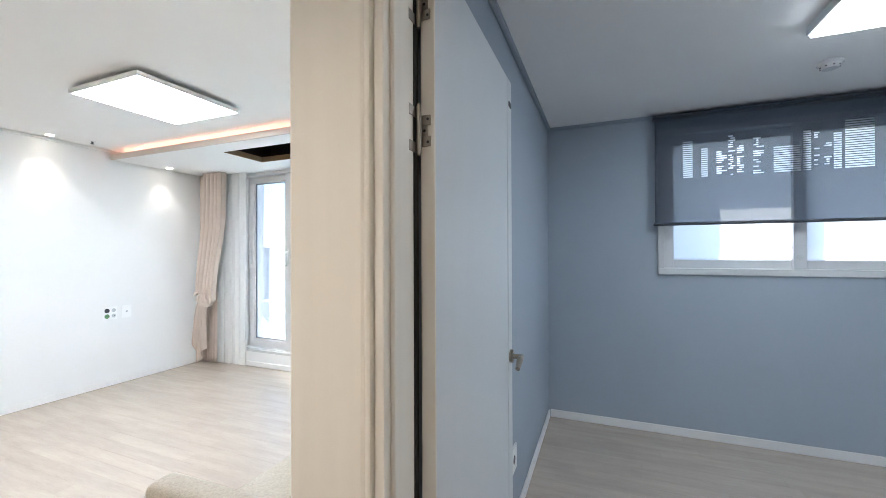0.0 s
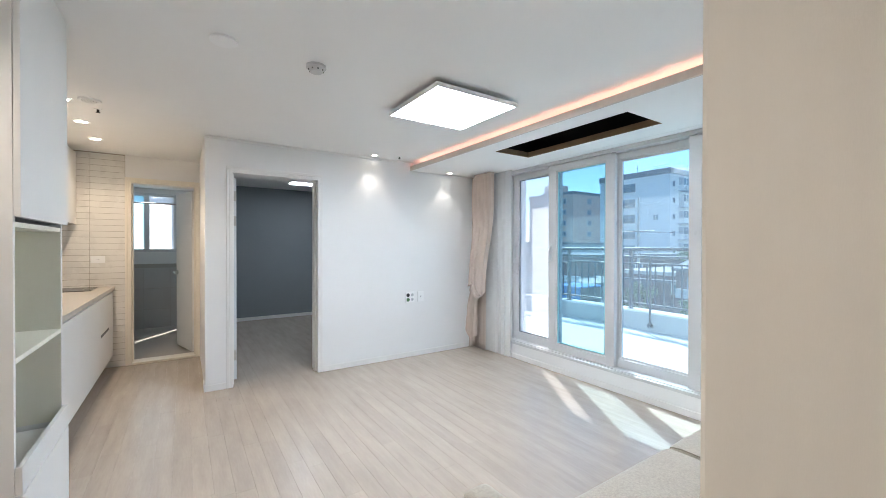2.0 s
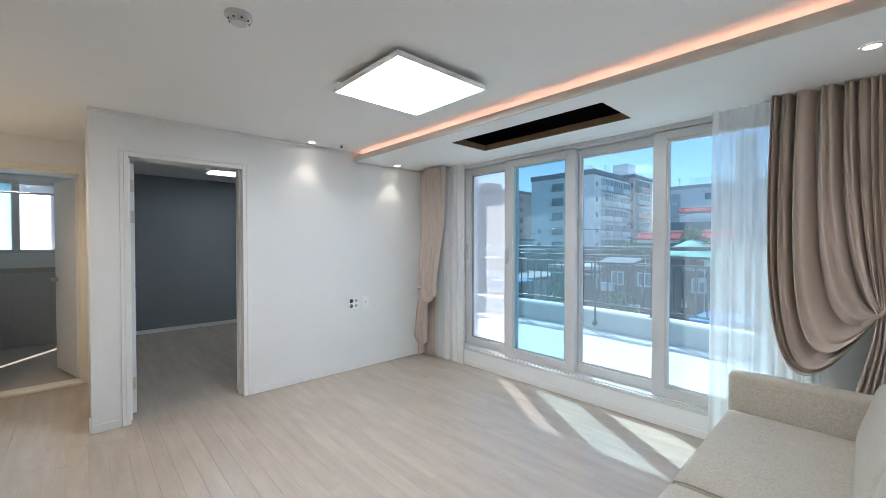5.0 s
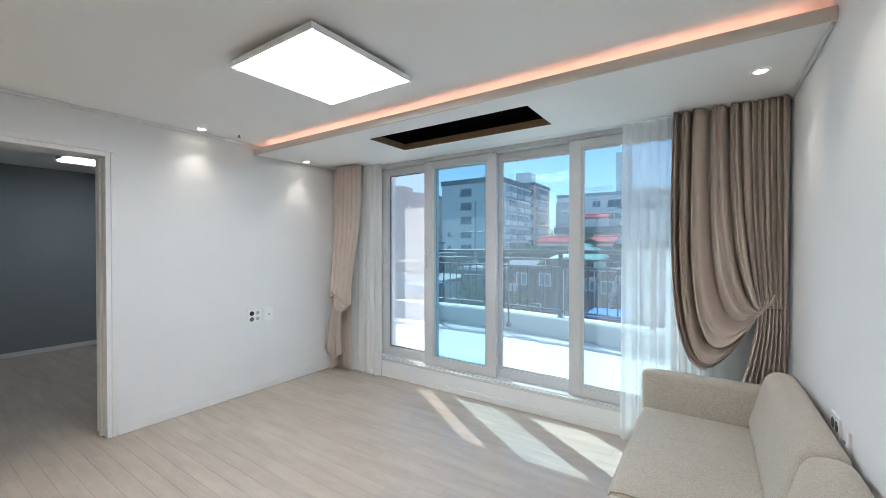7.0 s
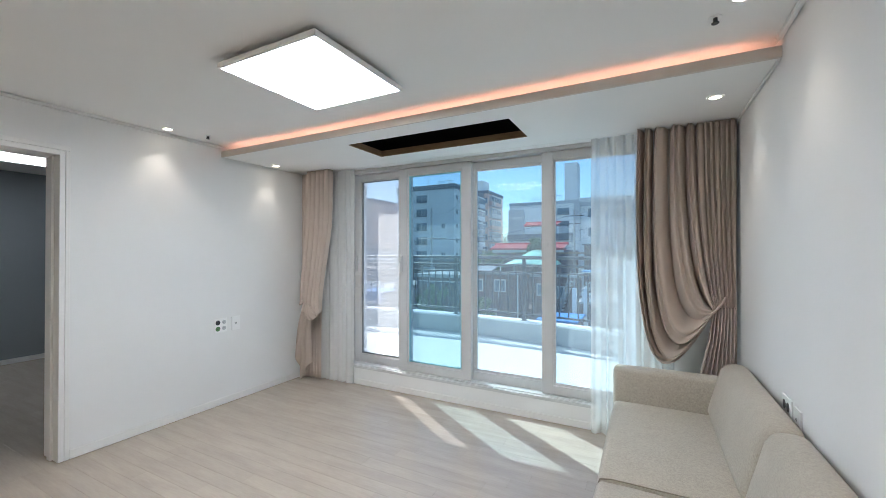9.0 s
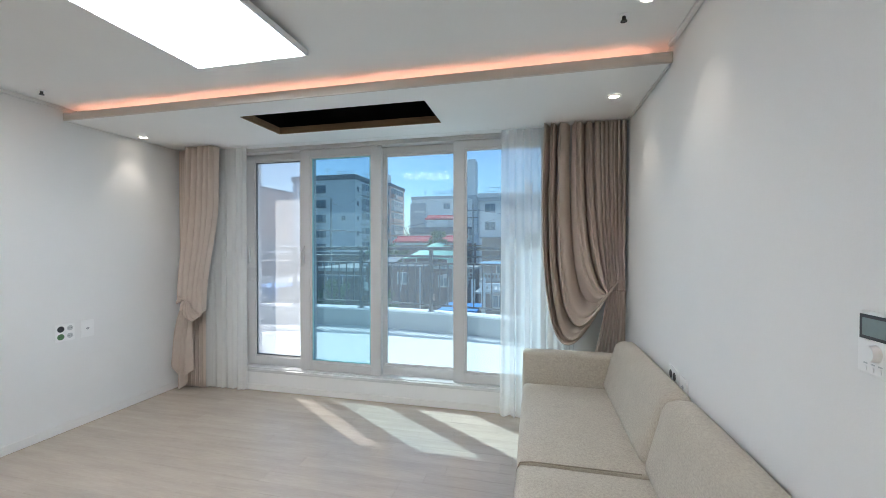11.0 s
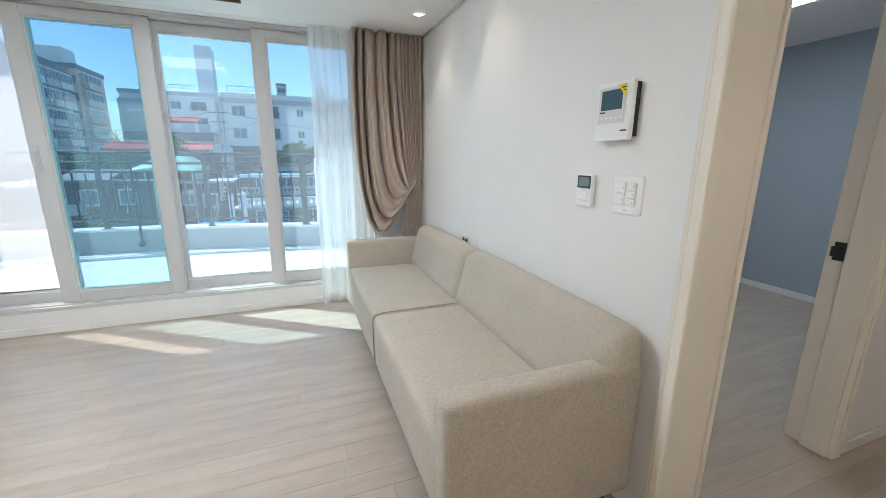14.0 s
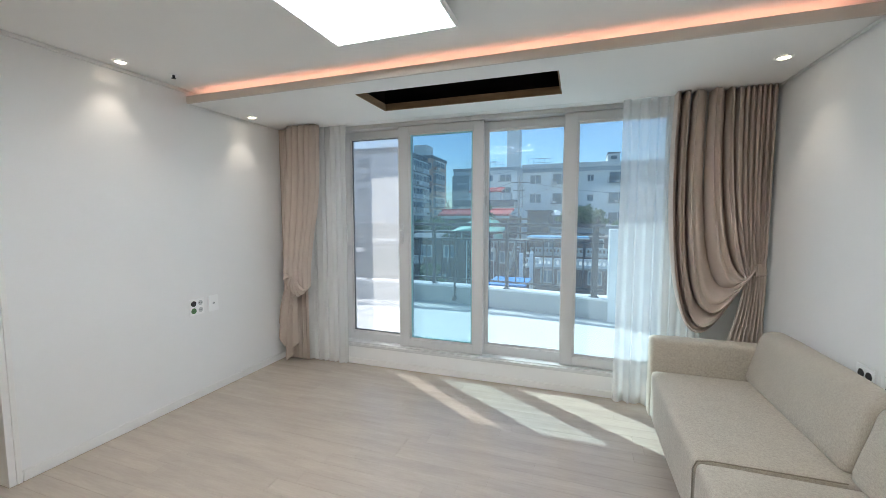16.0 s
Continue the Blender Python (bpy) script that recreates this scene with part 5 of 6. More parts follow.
def pane_mesh(w, h, rail_h):
    """A far window: frame, two panes and, if asked, a balcony rail; facing -y, in its own place."""
    f = 0.03
    bm = boxes((-w / 2, w / 2, -0.02, 0.0, -h / 2, -h / 2 + f, 0), (-w / 2, w / 2, -0.02, 0.0, h / 2 - f, h / 2, 0), (-w / 2, -w / 2 + f, -0.02, 0, -h / 2, h / 2, 0), (w / 2 - f, w / 2, -0.02, 0, -h / 2, h / 2, 0), (-0.015, 0.015, -0.018, 0, -h / 2, h / 2, 0),
               (-w / 2 + f, w / 2 - f, -0.008, 0.0, -h / 2 + f, h / 2 - f, 1))
    if rail_h:
        for z in (0.0, rail_h):
            box(bm, -w / 2 - 0.06, w / 2 + 0.06, -0.16, -0.145, -h / 2 + z - 0.01, -h / 2 + z + 0.01, 2)
        k = -w / 2 - 0.06
        while k < w / 2 + 0.06:
            box(bm, k - 0.005, k + 0.005, -0.157, -0.148, -h / 2, -h / 2 + rail_h, 2)
            k += 0.06
        box(bm, -w / 2 - 0.06, w / 2 + 0.06, -0.16, 0, -h / 2 - 0.04, -h / 2 - 0.01, 0)
    me = bpy.data.meshes.new("window")
    bmesh.ops.recalc_face_normals(bm, faces=bm.faces[:])
    bm.to_mesh(me)
    bm.free()
    for m in (PVC, CITY_GLASS, DARK_METAL):
        me.materials.append(m)
    return me


WIN_PLAIN, WIN_SMALL, WIN_RAIL = pane_mesh(0.62, 0.5, 0), pane_mesh(0.34, 0.36, 0), pane_mesh(0.95, 0.58, 0.26)
STOREY = 1.04


def block(name, x0, x1, y0, y1, z1, mat, label, front, side, roof=ROOF_DARK, parapet=0.25, z0=GROUND, extras=()):
    """A far building: body, roof edge, storey ledges and windows. front, side: columns of (along 0..1, window mesh, storeys down from the top)."""
    h = thing(name, ((x0 + x1) / 2, (y0 + y1) / 2, z0), label, "building")
    part("wall", boxes((x0, x1, y0, y1, z0, z1)), mat, h)
    part("roof", boxes((x0 - 0.06, x1 + 0.06, y0 - 0.06, y1 + 0.06, z1 + 0.001, z1 + parapet)), roof, h)
    for u, me, storeys in front:
        for k in storeys:
            o = new("window", me)
            o.parent = h
            o.location = Vector((x0 + (x1 - x0) * u, y0 - 0.003, z1 - 0.62 - STOREY * k)) - BASE[h]
    for u, me, storeys in side:
        for k in storeys:
            o = new("window", me)
            o.parent = h
            o.rotation_euler = (0, 0, radians(90))
            o.location = Vector((x1 + 0.003, y0 + (y1 - y0) * u, z1 - 0.62 - STOREY * k)) - BASE[h]
    for nm, bm, mt in extras:
        part(nm, bm, mt, h)
    return h


def ac_unit(x, y, z):
    return merge(boxes((x - 0.15, x + 0.15, y - 0.14, y - 0.01, z, z + 0.23)), rod((x + 0.04, y - 0.145, z + 0.115), (x + 0.04, y - 0.135, z + 0.115), 0.09, 14))


def antenna(x, y, z, hgt=0.7):
    return merge(rod((x, y, z), (x, y, z + hgt), 0.012, 5), rod((x - 0.2, y, z + hgt * 0.9), (x + 0.2, y, z + hgt * 0.9), 0.01, 5), rod((x - 0.13, y, z + hgt * 0.7), (x + 0.13, y, z + hgt * 0.7), 0.01, 5))


def bays(h, x, y0, y1, z1, n, storeys, mats, deep=0.30):
    """Closed-in balconies standing out from an east wall, each with a low front, a band of glass, a slab and now and then an air conditioner."""
    for k in range(storeys):
        z = z1 - 1.0 - STOREY * k
        part("slab", boxes((x + 0.001, x + deep + 0.03, y0, y1, z - 0.04, z)), RENDER_GREY, h)
        for q in range(n):
            a = y0 + (y1 - y0) * (q + 0.06) / n
            b = y0 + (y1 - y0) * (q + 0.94) / n
            part("balcony", boxes((x + 0.001, x + deep, a, b, z + 0.001, z + 0.34)), mats[(q + k) % len(mats)], h)
            part("balcony_cap", boxes((x + 0.001, x + deep + 0.015, a - 0.01, b + 0.01, z + 0.78, z + 0.84)), RENDER_WHITE, h)
            part("balcony_side", boxes((x + 0.001, x + deep - 0.01, a, a + 0.03, z + 0.341, z + 0.779)), RENDER_GREY, h)
            part("balcony_glass", merge(*[boxes((x + deep - 0.03, x + deep - 0.012, a + (b - a) * (c + 0.03) / 4, a + (b - a) * (c + 0.97) / 4, z + 0.35, z + 0.77)) for c in range(4)]), CITY_GLASS, h)
            part("balcony_frame", merge(*[boxes((x + deep - 0.04, x + deep - 0.005, a + (b - a) * c / 4 - 0.02, a + (b - a) * c / 4 + 0.02, z + 0.341, z + 0.779)) for c in range(5)]), PVC, h)
            if (q + 2 * k) % 3 == 0:
                part("air_conditioner", boxes((x + deep + 0.02, x + deep + 0.15, a + 0.1, a + 0.42, z + 0.02, z + 0.26)), PVC, h)


def fence(x0, x1, y, z, hgt=0.3, step=0.14):
    n = int((x1 - x0) / step)
    return merge(*[rod((x0 + step * k, y, z), (x0 + step * k, y, z + hgt), 0.008, 4) for k in range(n + 1)], rod((x0, y, z + hgt), (x1, y, z + hgt), 0.012, 5), rod((x0, y, z + hgt * 0.5), (x1, y, z + hgt * 0.5), 0.008, 4))


ex = [("antenna", antenna(-15.5, 26, 6.3), DARK_METAL), ("antenna", antenna(-13.4, 28, 6.3), DARK_METAL), ("roof_fence", fence(-14.2, -12.9, 25.1, 6.26), DARK_METAL)]
h = block("apartment_building", -17.7, -12.8, 25, 30.5, 5.95, RENDER_WHITE, "pale apartment block with a dark blue-grey roof edge",
      [(0.45, WIN_RAIL, range(6)), (0.82, WIN_SMALL, (2, 4, 5)), (0.14, WIN_SMALL, (3, 4))], [(0.08, WIN_SMALL, range(6))], parapet=0.36, extras=ex)
bays(h, -12.8, 26.0, 30.4, 5.95, 3, 5, (RENDER_WHITE, RENDER_GREY, RENDER_WHITE))
ex = [("stair_tower", boxes((-14.6, -13.4, 32.0, 33.6, 6.66, 7.7)), RENDER_WHITE), ("antenna", antenna(-15.0, 32, 6.65, 1.0), DARK_METAL)]
h = block("apartment_building", -16.0, -12.6, 31.2, 35, 6.4, RENDER_PINK, "pinkish apartment block with stacked bays", [(0.74, WIN_SMALL, range(7)), (0.9, WIN_PLAIN, range(7))], [(0.82, WIN_SMALL, range(7))], roof=ROOF_DARK, extras=ex)
bays(h, -12.6, 31.4, 34.0, 6.4, 1, 6, (RENDER_PINK, RENDER_GREY), 0.25)
block("apartment_building", -29.5, -24.0, 30, 38, 6.3, RENDER_PINK, "pinkish-brown rendered apartment block", [(u, WIN_PLAIN, range(6)) for u in (0.2, 0.5, 0.8)], [(u, WIN_PLAIN, range(6)) for u in (0.3, 0.7)],
      extras=(("stair_tower", boxes((-28.4, -27.0, 31, 33, 6.56, 7.6)), RENDER_PINK),))
block("apartment_building", -10.9, -5.4, 32, 38, 5.25, RENDER_WHITE, "white apartment block with a tall stair tower",
      [(0.56, WIN_PLAIN, range(6)), (0.80, WIN_RAIL, range(6)), (0.95, WIN_SMALL, (2, 3, 4))], [], roof=RENDER_GREY,
      extras=(("stair_tower", boxes((-6.5, -5.5, 32.6, 34.0, 5.51, 8.6)), RENDER_WHITE), ("roof_fence", fence(-9.0, -6.6, 32.0, 5.5, 0.42), DARK_METAL), ("annex", boxes((-10.95, -9.6, 31.7, 31.99, GROUND, 4.9)), RENDER_GREY),
              ("sign_mark", merge(*[boxes((-10.5 + 0.2 * k, -10.37 + 0.2 * k, 31.68, 31.698, 4.1, 4.28)) for k in range(4)]), RENDER_WHITE), ("antenna", antenna(-10.0, 33, 5.5), DARK_METAL), ("antenna", antenna(-7.6, 33, 5.5), DARK_METAL)))
ex = [("air_conditioner", ac_unit(x, 22, 4.1 - 1.0 - STOREY * k), PVC) for x in (-2.1, 1.1) for k in (0, 1, 2)]
ex += [("ledge", boxes((-3.75, 6.0, 21.92, 21.999, 3.85, 4.05)), RENDER_GREY), ("corner_wall", boxes((-4.05, -3.76, 21.8, 27, GROUND, 4.1)), RENDER_GREY), ("roof_fence", fence(-3.6, -2.2, 23, 4.3, 0.45, 0.3), DARK_METAL)]
block("apartment_building", -3.75, 6.0, 22, 29, 4.1, RENDER_WHITE, "pale apartment block with railed windows and air conditioners",
      [(0.07, WIN_PLAIN, range(5)), (0.21, WIN_RAIL, range(5)), (0.36, WIN_SMALL, range(5)), (0.5, WIN_RAIL, range(5)), (0.64, WIN_PLAIN, range(5)), (0.8, WIN_RAIL, range(5))], [], roof=RENDER_WHITE, parapet=0.2, extras=ex)
block("far_tower", -2.1, -0.9, 60, 66, 10.6, RENDER_GREY, "distant grey apartment tower", [(0.5, WIN_RAIL, range(4))], [])
block("far_tower", 3.6, 5.4, 70, 76, 11.8, RENDER_WHITE, "distant pale apartment tower", [(0.5, WIN_RAIL, range(4))], [])


def tiled_roof(name, x0, x1, y0, y1, z0, z1, label):
    """A small pitched roof with round red tiles in rows and a pale eave board."""
    bms, pans = [], []
    n = int((x1 - x0) / 0.094)
    for k in range(n):
        x = x0 + (x1 - x0) * (k + 0.5) / n
        bms.append(rod((x, y0, z0), (x, y1, z1), 0.030, 8))
        # paler rods between the red ones carry the tiles' highlights in their colour
        pans.append(rod((x + 0.047, y0 + 0.02, z0 - 0.012), (x + 0.047, y1, z1 - 0.012), 0.026, 6))
    bms.append(boxes((x0, x1, y0 + 0.05, y1, z0 - 0.04, z0 - 0.02)))
    bms.append(rod((x0 - 0.05, y1 + 0.03, z1 + 0.02), (x1 + 0.05, y1 + 0.03, z1 + 0.02), 0.05, 8))
    t = thing(name, ((x0 + x1) / 2, (y0 + y1) / 2, z0), label, "house")
    part("roof", merge(*bms), ROOF_RED, t)
    part("pan_tiles", merge(*pans), ROOF_GLINT, t, "paler pan tiles, coloured as the highlights on the tile rows")["kind"] = "stuff"
    return t


h = tiled_roof("tiled_house", -5.72, -3.08, 13.4, 14.1, 1.50, 1.66, "low house with a bright red tiled roof edge")
part("wall", boxes((-5.6, -3.2, 13.7, 17.5, GROUND, 1.45)), BRICK_DARK, h)
part("eave", boxes((-5.68, -3.12, 13.5, 13.69, 1.36, 1.455)), RENDER_WHITE, h)
h = tiled_roof("tiled_house", -6.2, -4.5, 19.5, 20.2, 2.74, 2.90, "small rooftop room with a red tiled edge")
part("wall", boxes((-6.15, -4.55, 19.7, 23, 1.9, 2.68)), RENDER_WHITE, h)
part("screen", boxes((-6.0, -5.0, 19.56, 19.62, 2.40, 2.66)), RENDER_WHITE, h)
part("lower_wall", boxes((-6.7, -3.75, 19.3, 24, GROUND, 1.95)), RENDER_WHITE, h)
part("lower_roof", boxes((-6.85, -3.7, 18.9, 19.69, 1.96, 2.26)), ROOF_DARK, h)
part("rooftop_box", boxes((-4.35, -3.95, 19.2, 19.6, 2.27, 2.62)), RENDER_GREY, h)
for xx, zz in ((-6.2, 1.6), (-5.1, 1.6), (-4.2, 1.6)):
    o = new("window", WIN_SMALL)
    o.parent = h
    o.location = Vector((xx, 19.297, zz)) - BASE[h]
# green arched canopy
bm = bmesh.new()
sheet(bm, lambda u, s: (-4.62 + 1.5 * s + 0.1 * u, 11.2 + 1.5 * u, 0.93 + (0.05 + 0.47 * u ** 0.6) * math.sin(math.pi * (0.04 + 0.92 * s))), 14, 24)
can = thing("arched_canopy", (-3.9, 12, 0.5), "pale green arched roof canopy on thin posts", "canopy")
o = part("canopy", bm, CANOPY_GREEN, can, "", True)
thicken(o, 0.02)
for x in (-4.56, -3.16):
    for y in (11.25, 12.65):
        part("post", merge(rod((x, y, -1.2), (x, y, 1.0), 0.014, 8)), RENDER_WHITE, can)
part("deck", boxes((-4.8, -2.95, 11.56, 13.3, GROUND, -0.35)), BRICK_DARK, can)
part("side_screen", boxes((-3.17, -3.15, 11.3, 12.6, 0.1, 0.95)), CANOPY_GREEN, can)


def low_house(x0, x1, y0, y1, z1, wall, roof, label, wins, edge=0.12):
    h = thing("low_house", ((x0 + x1) / 2, (y0 + y1) / 2, GROUND), label, "house")
    part("wall", boxes((x0, x1, y0, y1, GROUND, z1)), wall, h)
    part("roof", boxes((x0 - 0.08, x1 + 0.08, y0 - 0.1, y1 + 0.1, z1 + 0.001, z1 + edge)), roof, h)
    for u, z, me in wins:
        o = new("window", me)
        o.parent = h
        o.location = Vector((x0 + (x1 - x0) * u, y0 - 0.003, z)) - BASE[h]
    return h


def pierced_wall(x0, x1, y, z0, z1, step=0.11):
    """A white balustrade: solid foot and cap with a row of small round-headed openings between."""
    a, b = z0 + (z1 - z0) * 0.3, z0 + (z1 - z0) * 0.78
    bms = [boxes((x0, x1, y, y + 0.06, z0, a)), boxes((x0, x1, y - 0.015, y + 0.075, b, z1))]
    for k in range(int((x1 - x0) / step)):
        c = x0 + step * (k + 0.5)
        bms.append(boxes((c - step * 0.22, c + step * 0.22, y + 0.005, y + 0.055, a, b)))
        bms.append(boxes((c - step * 0.34, c + step * 0.34, y + 0.008, y + 0.052, b - (b - a) * 0.22, b - 0.0005)))
    return merge(*bms)


def stair(x0, x1, y, z0, z1, n):
    """An open outside stair of n treads with a slanted rail on both sides."""
    bms = [rod((x0, y, z0), (x1, y, z1), 0.022, 5), rod((x0, y, z0 + 0.26), (x1, y, z1 + 0.26), 0.016, 5)]
    for k in range(n):
        f = (k + 0.5) / n
        x, z = x0 + (x1 - x0) * f, z0 + (z1 - z0) * f
        bms.append(boxes((x - 0.05, x + 0.05, y, y + 0.34, z - 0.012, z + 0.012)))
        bms.append(rod((x, y, z), (x, y, z + 0.26), 0.007, 4))
    return merge(*bms)


h = low_house(-5.45, -3.72, 10.5, 11.4, 0.74, BRICK_DARK, ROOF_DARK, "brown brick house with a white-framed window below the terrace", [(0.66, 0.42, WIN_SMALL), (0.26, 0.42, WIN_SMALL), (0.42, -0.5, WIN_PLAIN)], 0.04)
bm = bmesh.new()
sheet(bm, lambda u, s: (-5.5 + 0.95 * u, 10.3 + 0.95 * s, 0.80 + 0.2 * s), 4, 6)
thicken(part("lean_to_roof", bm, ROOF_DARK, h, "grey sheet roof"), 0.02)
part("downpipe", merge(rod((-3.78, 10.47, GROUND), (-3.78, 10.47, 0.74), 0.016, 6)), RENDER_WHITE, h)
part("cable", merge(rod((-4.28, 10.46, 0.66), (-4.36, 10.46, 0.05), 0.008, 4)), RENDER_WHITE, h)
part("air_conditioner", ac_unit(-5.25, 10.5, 0.05), PVC, h)
h = low_house(-3.55, -2.35, 11.3, 12.4, 0.66, BRICK_DARK, CONCRETE, "dark shaded house with a small outside stair", [(0.22, 0.28, WIN_SMALL), (0.6, 0.22, WIN_SMALL)], 0.06)
part("stair", stair(-2.72, -2.42, 10.9, -0.3, 0.6, 9), CONCRETE, h)
part("downpipe", merge(rod((-2.38, 11.2, GROUND), (-2.38, 11.2, 0.7), 0.02, 6), rod((-3.0, 11.25, -0.4), (-3.0, 11.25, 0.66), 0.013, 6)), CONCRETE, h)
part("meter_box", boxes((-3.28, -3.12, 11.2, 11.29, 0.38, 0.5)), PVC, h)
part("roof_beam", boxes((-4.55, -2.2, 12.42, 12.5, 1.33, 1.37)), RAW_WOOD, h)
h = low_house(-2.1, 1.4, 10.2, 11.8, 0.08, BRICK_DARK, CONCRETE, "brown low house with a pierced white balustrade", [(0.16, -0.12, WIN_SMALL), (0.28, -0.14, WIN_SMALL), (0.49, -0.12, WIN_SMALL), (0.8, -0.12, WIN_SMALL)], 0.05)
part("balustrade", pierced_wall(-2.05, 1.4, 10.12, 0.135, 0.36), RENDER_WHITE, h)
for xx in (-2.2, -1.93):
    part("column", rounded(xx - 0.05, xx + 0.05, 10.06, 10.16, GROUND, 0.47, 0.008), RENDER_WHITE, h)
part("globe_lamp", merge(rod((-1.93, 10.11, 0.472), (-1.93, 10.11, 0.53), 0.055, 10, 0.02)), RENDER_WHITE, h)
h = low_house(-2.3, 2.2, 12.45, 13.0, 0.2, BRICK_DARK, CONCRETE, "dark house with a railed upper floor", [(0.2, -0.1, WIN_SMALL)], 0.05)
part("upper_wall", boxes((-2.2, 2.2, 13.001, 15.0, 0.0, 0.78)), BRICK_DARK, h)
part("balustrade", pierced_wall(-2.25, 2.2, 12.35, 0.255, 0.47), RENDER_GREY, h)
for xx in (-1.7, -1.0, -0.2):
    o = new("window", WIN_SMALL)
    o.parent = h
    o.location = Vector((xx, 12.998, 0.55)) - BASE[h]
low_house(-10.6, -6.4, 16, 22, 0.95, BRICK_DARK, ROOF_DARK, "dark brick house among the roofs", [(0.2, 0.4, WIN_PLAIN), (0.5, 0.4, WIN_SMALL), (0.8, 0.4, WIN_PLAIN)])
h = low_house(-8.3, -5.75, 12.5, 15.8, 0.45, BRICK_DARK, CONCRETE, "dark brick house below the terrace", [(0.3, 0.05, WIN_PLAIN), (0.75, 0.05, WIN_SMALL)])
part("lean_to_roof", boxes((-8.0, -6.2, 12.0, 12.39, 0.28, 0.33)), ROOF_DARK, h, "grey sheet roof")
h = low_house(-15.8, -10.9, 15, 20, 0.9, BRICK_RED, ROOF_DARK, "brown brick house with an outside stair", [(0.15, 0.4, WIN_PLAIN), (0.4, 0.4, WIN_SMALL), (0.62, 0.4, WIN_PLAIN), (0.86, 0.4, WIN_SMALL)])
part("stair", stair(-13.6, -11.8, 14.5, -0.9, 0.8, 14), CONCRETE, h)
low_house(-22, -16.2, 17, 23, 1.5, RENDER_GREY, ROOF_DARK, "grey flat-roofed town house", [(0.2, 0.9, WIN_PLAIN), (0.45, 0.9, WIN_PLAIN), (0.7, 0.9, WIN_PLAIN), (0.9, 0.9, WIN_SMALL)])
h = low_house(-13.2, -8.6, 10.8, 14.6, 0.0, RENDER_WHITE, CONCRETE, "white low house with a pierced parapet below the terrace", [(0.25, -0.4, WIN_PLAIN), (0.6, -0.4, WIN_PLAIN), (0.88, -0.4, WIN_SMALL)])
part("balustrade", pierced_wall(-13.1, -8.65, 10.75, 0.125, 0.36, 0.13), RENDER_WHITE, h)
part("rooftop_room", boxes((-12.4, -10.4, 12.2, 14.0, 0.125, 0.75)), BRICK_RED, h)
low_house(-2.82, -1.94, 16.5, 19.5, 1.66, BRICK_DARK, ROOF_DARK, "plain brown rooftop block", [], 0.05)
low_house(-1.9, 3.0, 16.6, 20.5, 0.95, RENDER_GREY, CONCRETE, "grey flat-roofed house with rooftop plants", [(0.2, 0.55, WIN_SMALL), (0.6, 0.55, WIN_PLAIN)])
solid("roof_tarp", rounded(-2.78, -1.88, 8.5, 9.7, -0.15, -0.11, 0.01), TARP_BLUE, "bright blue tarpaulin roof", "tarpaulin")
structure("tarp_shed", boxes((-2.72, -1.94, 8.6, 9.6, GROUND, -0.152)), BRICK_DARK, "small dark shed under the tarpaulin", "shed")
solid("roof_tarp", merge(rounded(-8.3, -7.25, 9.0, 10.0, 0.20, 0.24, 0.01), rounded(-8.28, -7.27, 8.97, 8.995, -0.12, 0.22, 0.008)), TARP_BLUE, "bright blue tarpaulin hanging over a low roof", "tarpaulin")
structure("tarp_shed", boxes((-8.25, -7.3, 9.0, 9.95, GROUND, 0.198)), BRICK_DARK, "small dark shed under the tarpaulin", "shed")
aw = thing("awning", (-1.4, 12.1, 0.0), "pale blue flat awning roof on thin posts", "awning")
part("roof_sheet", rounded(-2.28, -0.5, 11.9, 12.7, 0.78, 0.83, 0.015), material("awning_blue", (0.25, 0.48, 0.72), 0.4, var=0.05), aw)
part("edge_trim", boxes((-2.3, -0.48, 11.86, 11.895, 0.765, 0.795)), RENDER_WHITE, aw)
for xx, yy in ((-2.2, 11.95), (-0.6, 11.95)):
    part("post", merge(rod((xx, yy, GROUND), (xx, yy, 0.779), 0.02, 6)), DARK_METAL, aw)
par = thing("parasol", (-1.72, 17.8, 1.071), "small white parasol on a roof", "parasol")
part("pole", merge(rod((-1.72, 17.8, 1.071), (-1.72, 17.8, 1.74), 0.02, 6)), DARK_METAL, par)
part("canopy", merge(rod((-1.72, 17.8, 1.50), (-1.72, 17.8, 1.74), 0.36, 8, 0.03)), RENDER_WHITE, par)
pole = thing("utility_pole", (-9.3, 15.4, GROUND), "grey concrete utility pole with wires", "utility pole")
part("pole", merge(rod((-9.3, 15.4, GROUND), (-9.3, 15.4, 3.4), 0.055, 10, 0.04)), CONCRETE, pole, "", True)
part("cross_arm", merge(rod((-10.0, 15.4, 2.0), (-8.6, 15.4, 2.0), 0.018, 6), rod((-9.8, 15.4, 1.2), (-8.8, 15.4, 1.2), 0.018, 6)), DARK_METAL, pole)


def wire(a, b, sag, r=0.006):
    a, b = Vector(a), Vector(b)
    return rope([tuple(a.lerp(b, k / 14) - Vector((0, 0, sag * 4 * (k / 14) * (1 - k / 14)))) for k in range(15)], r)


for a, b, s in (((-9.8, 15.4, 2.0), (-26, 22, 2.6), 0.7), ((-8.7, 15.4, 2.0), (-2.0, 20, 2.9), 0.5), ((-9.0, 15.4, 1.2), (-5.0, 14, 1.4), 0.4), ((-9.3, 15.4, 3.2), (-12.8, 26, 5.2), 0.4), ((-9.3, 15.4, 1.3), (-12.5, 16, 0.8), 0.3), ((-11.6, 33, 6.2), (-3.4, 24, 4.6), 0.8)):
    part("wire", wire(a, b, s), DARK_METAL, pole)


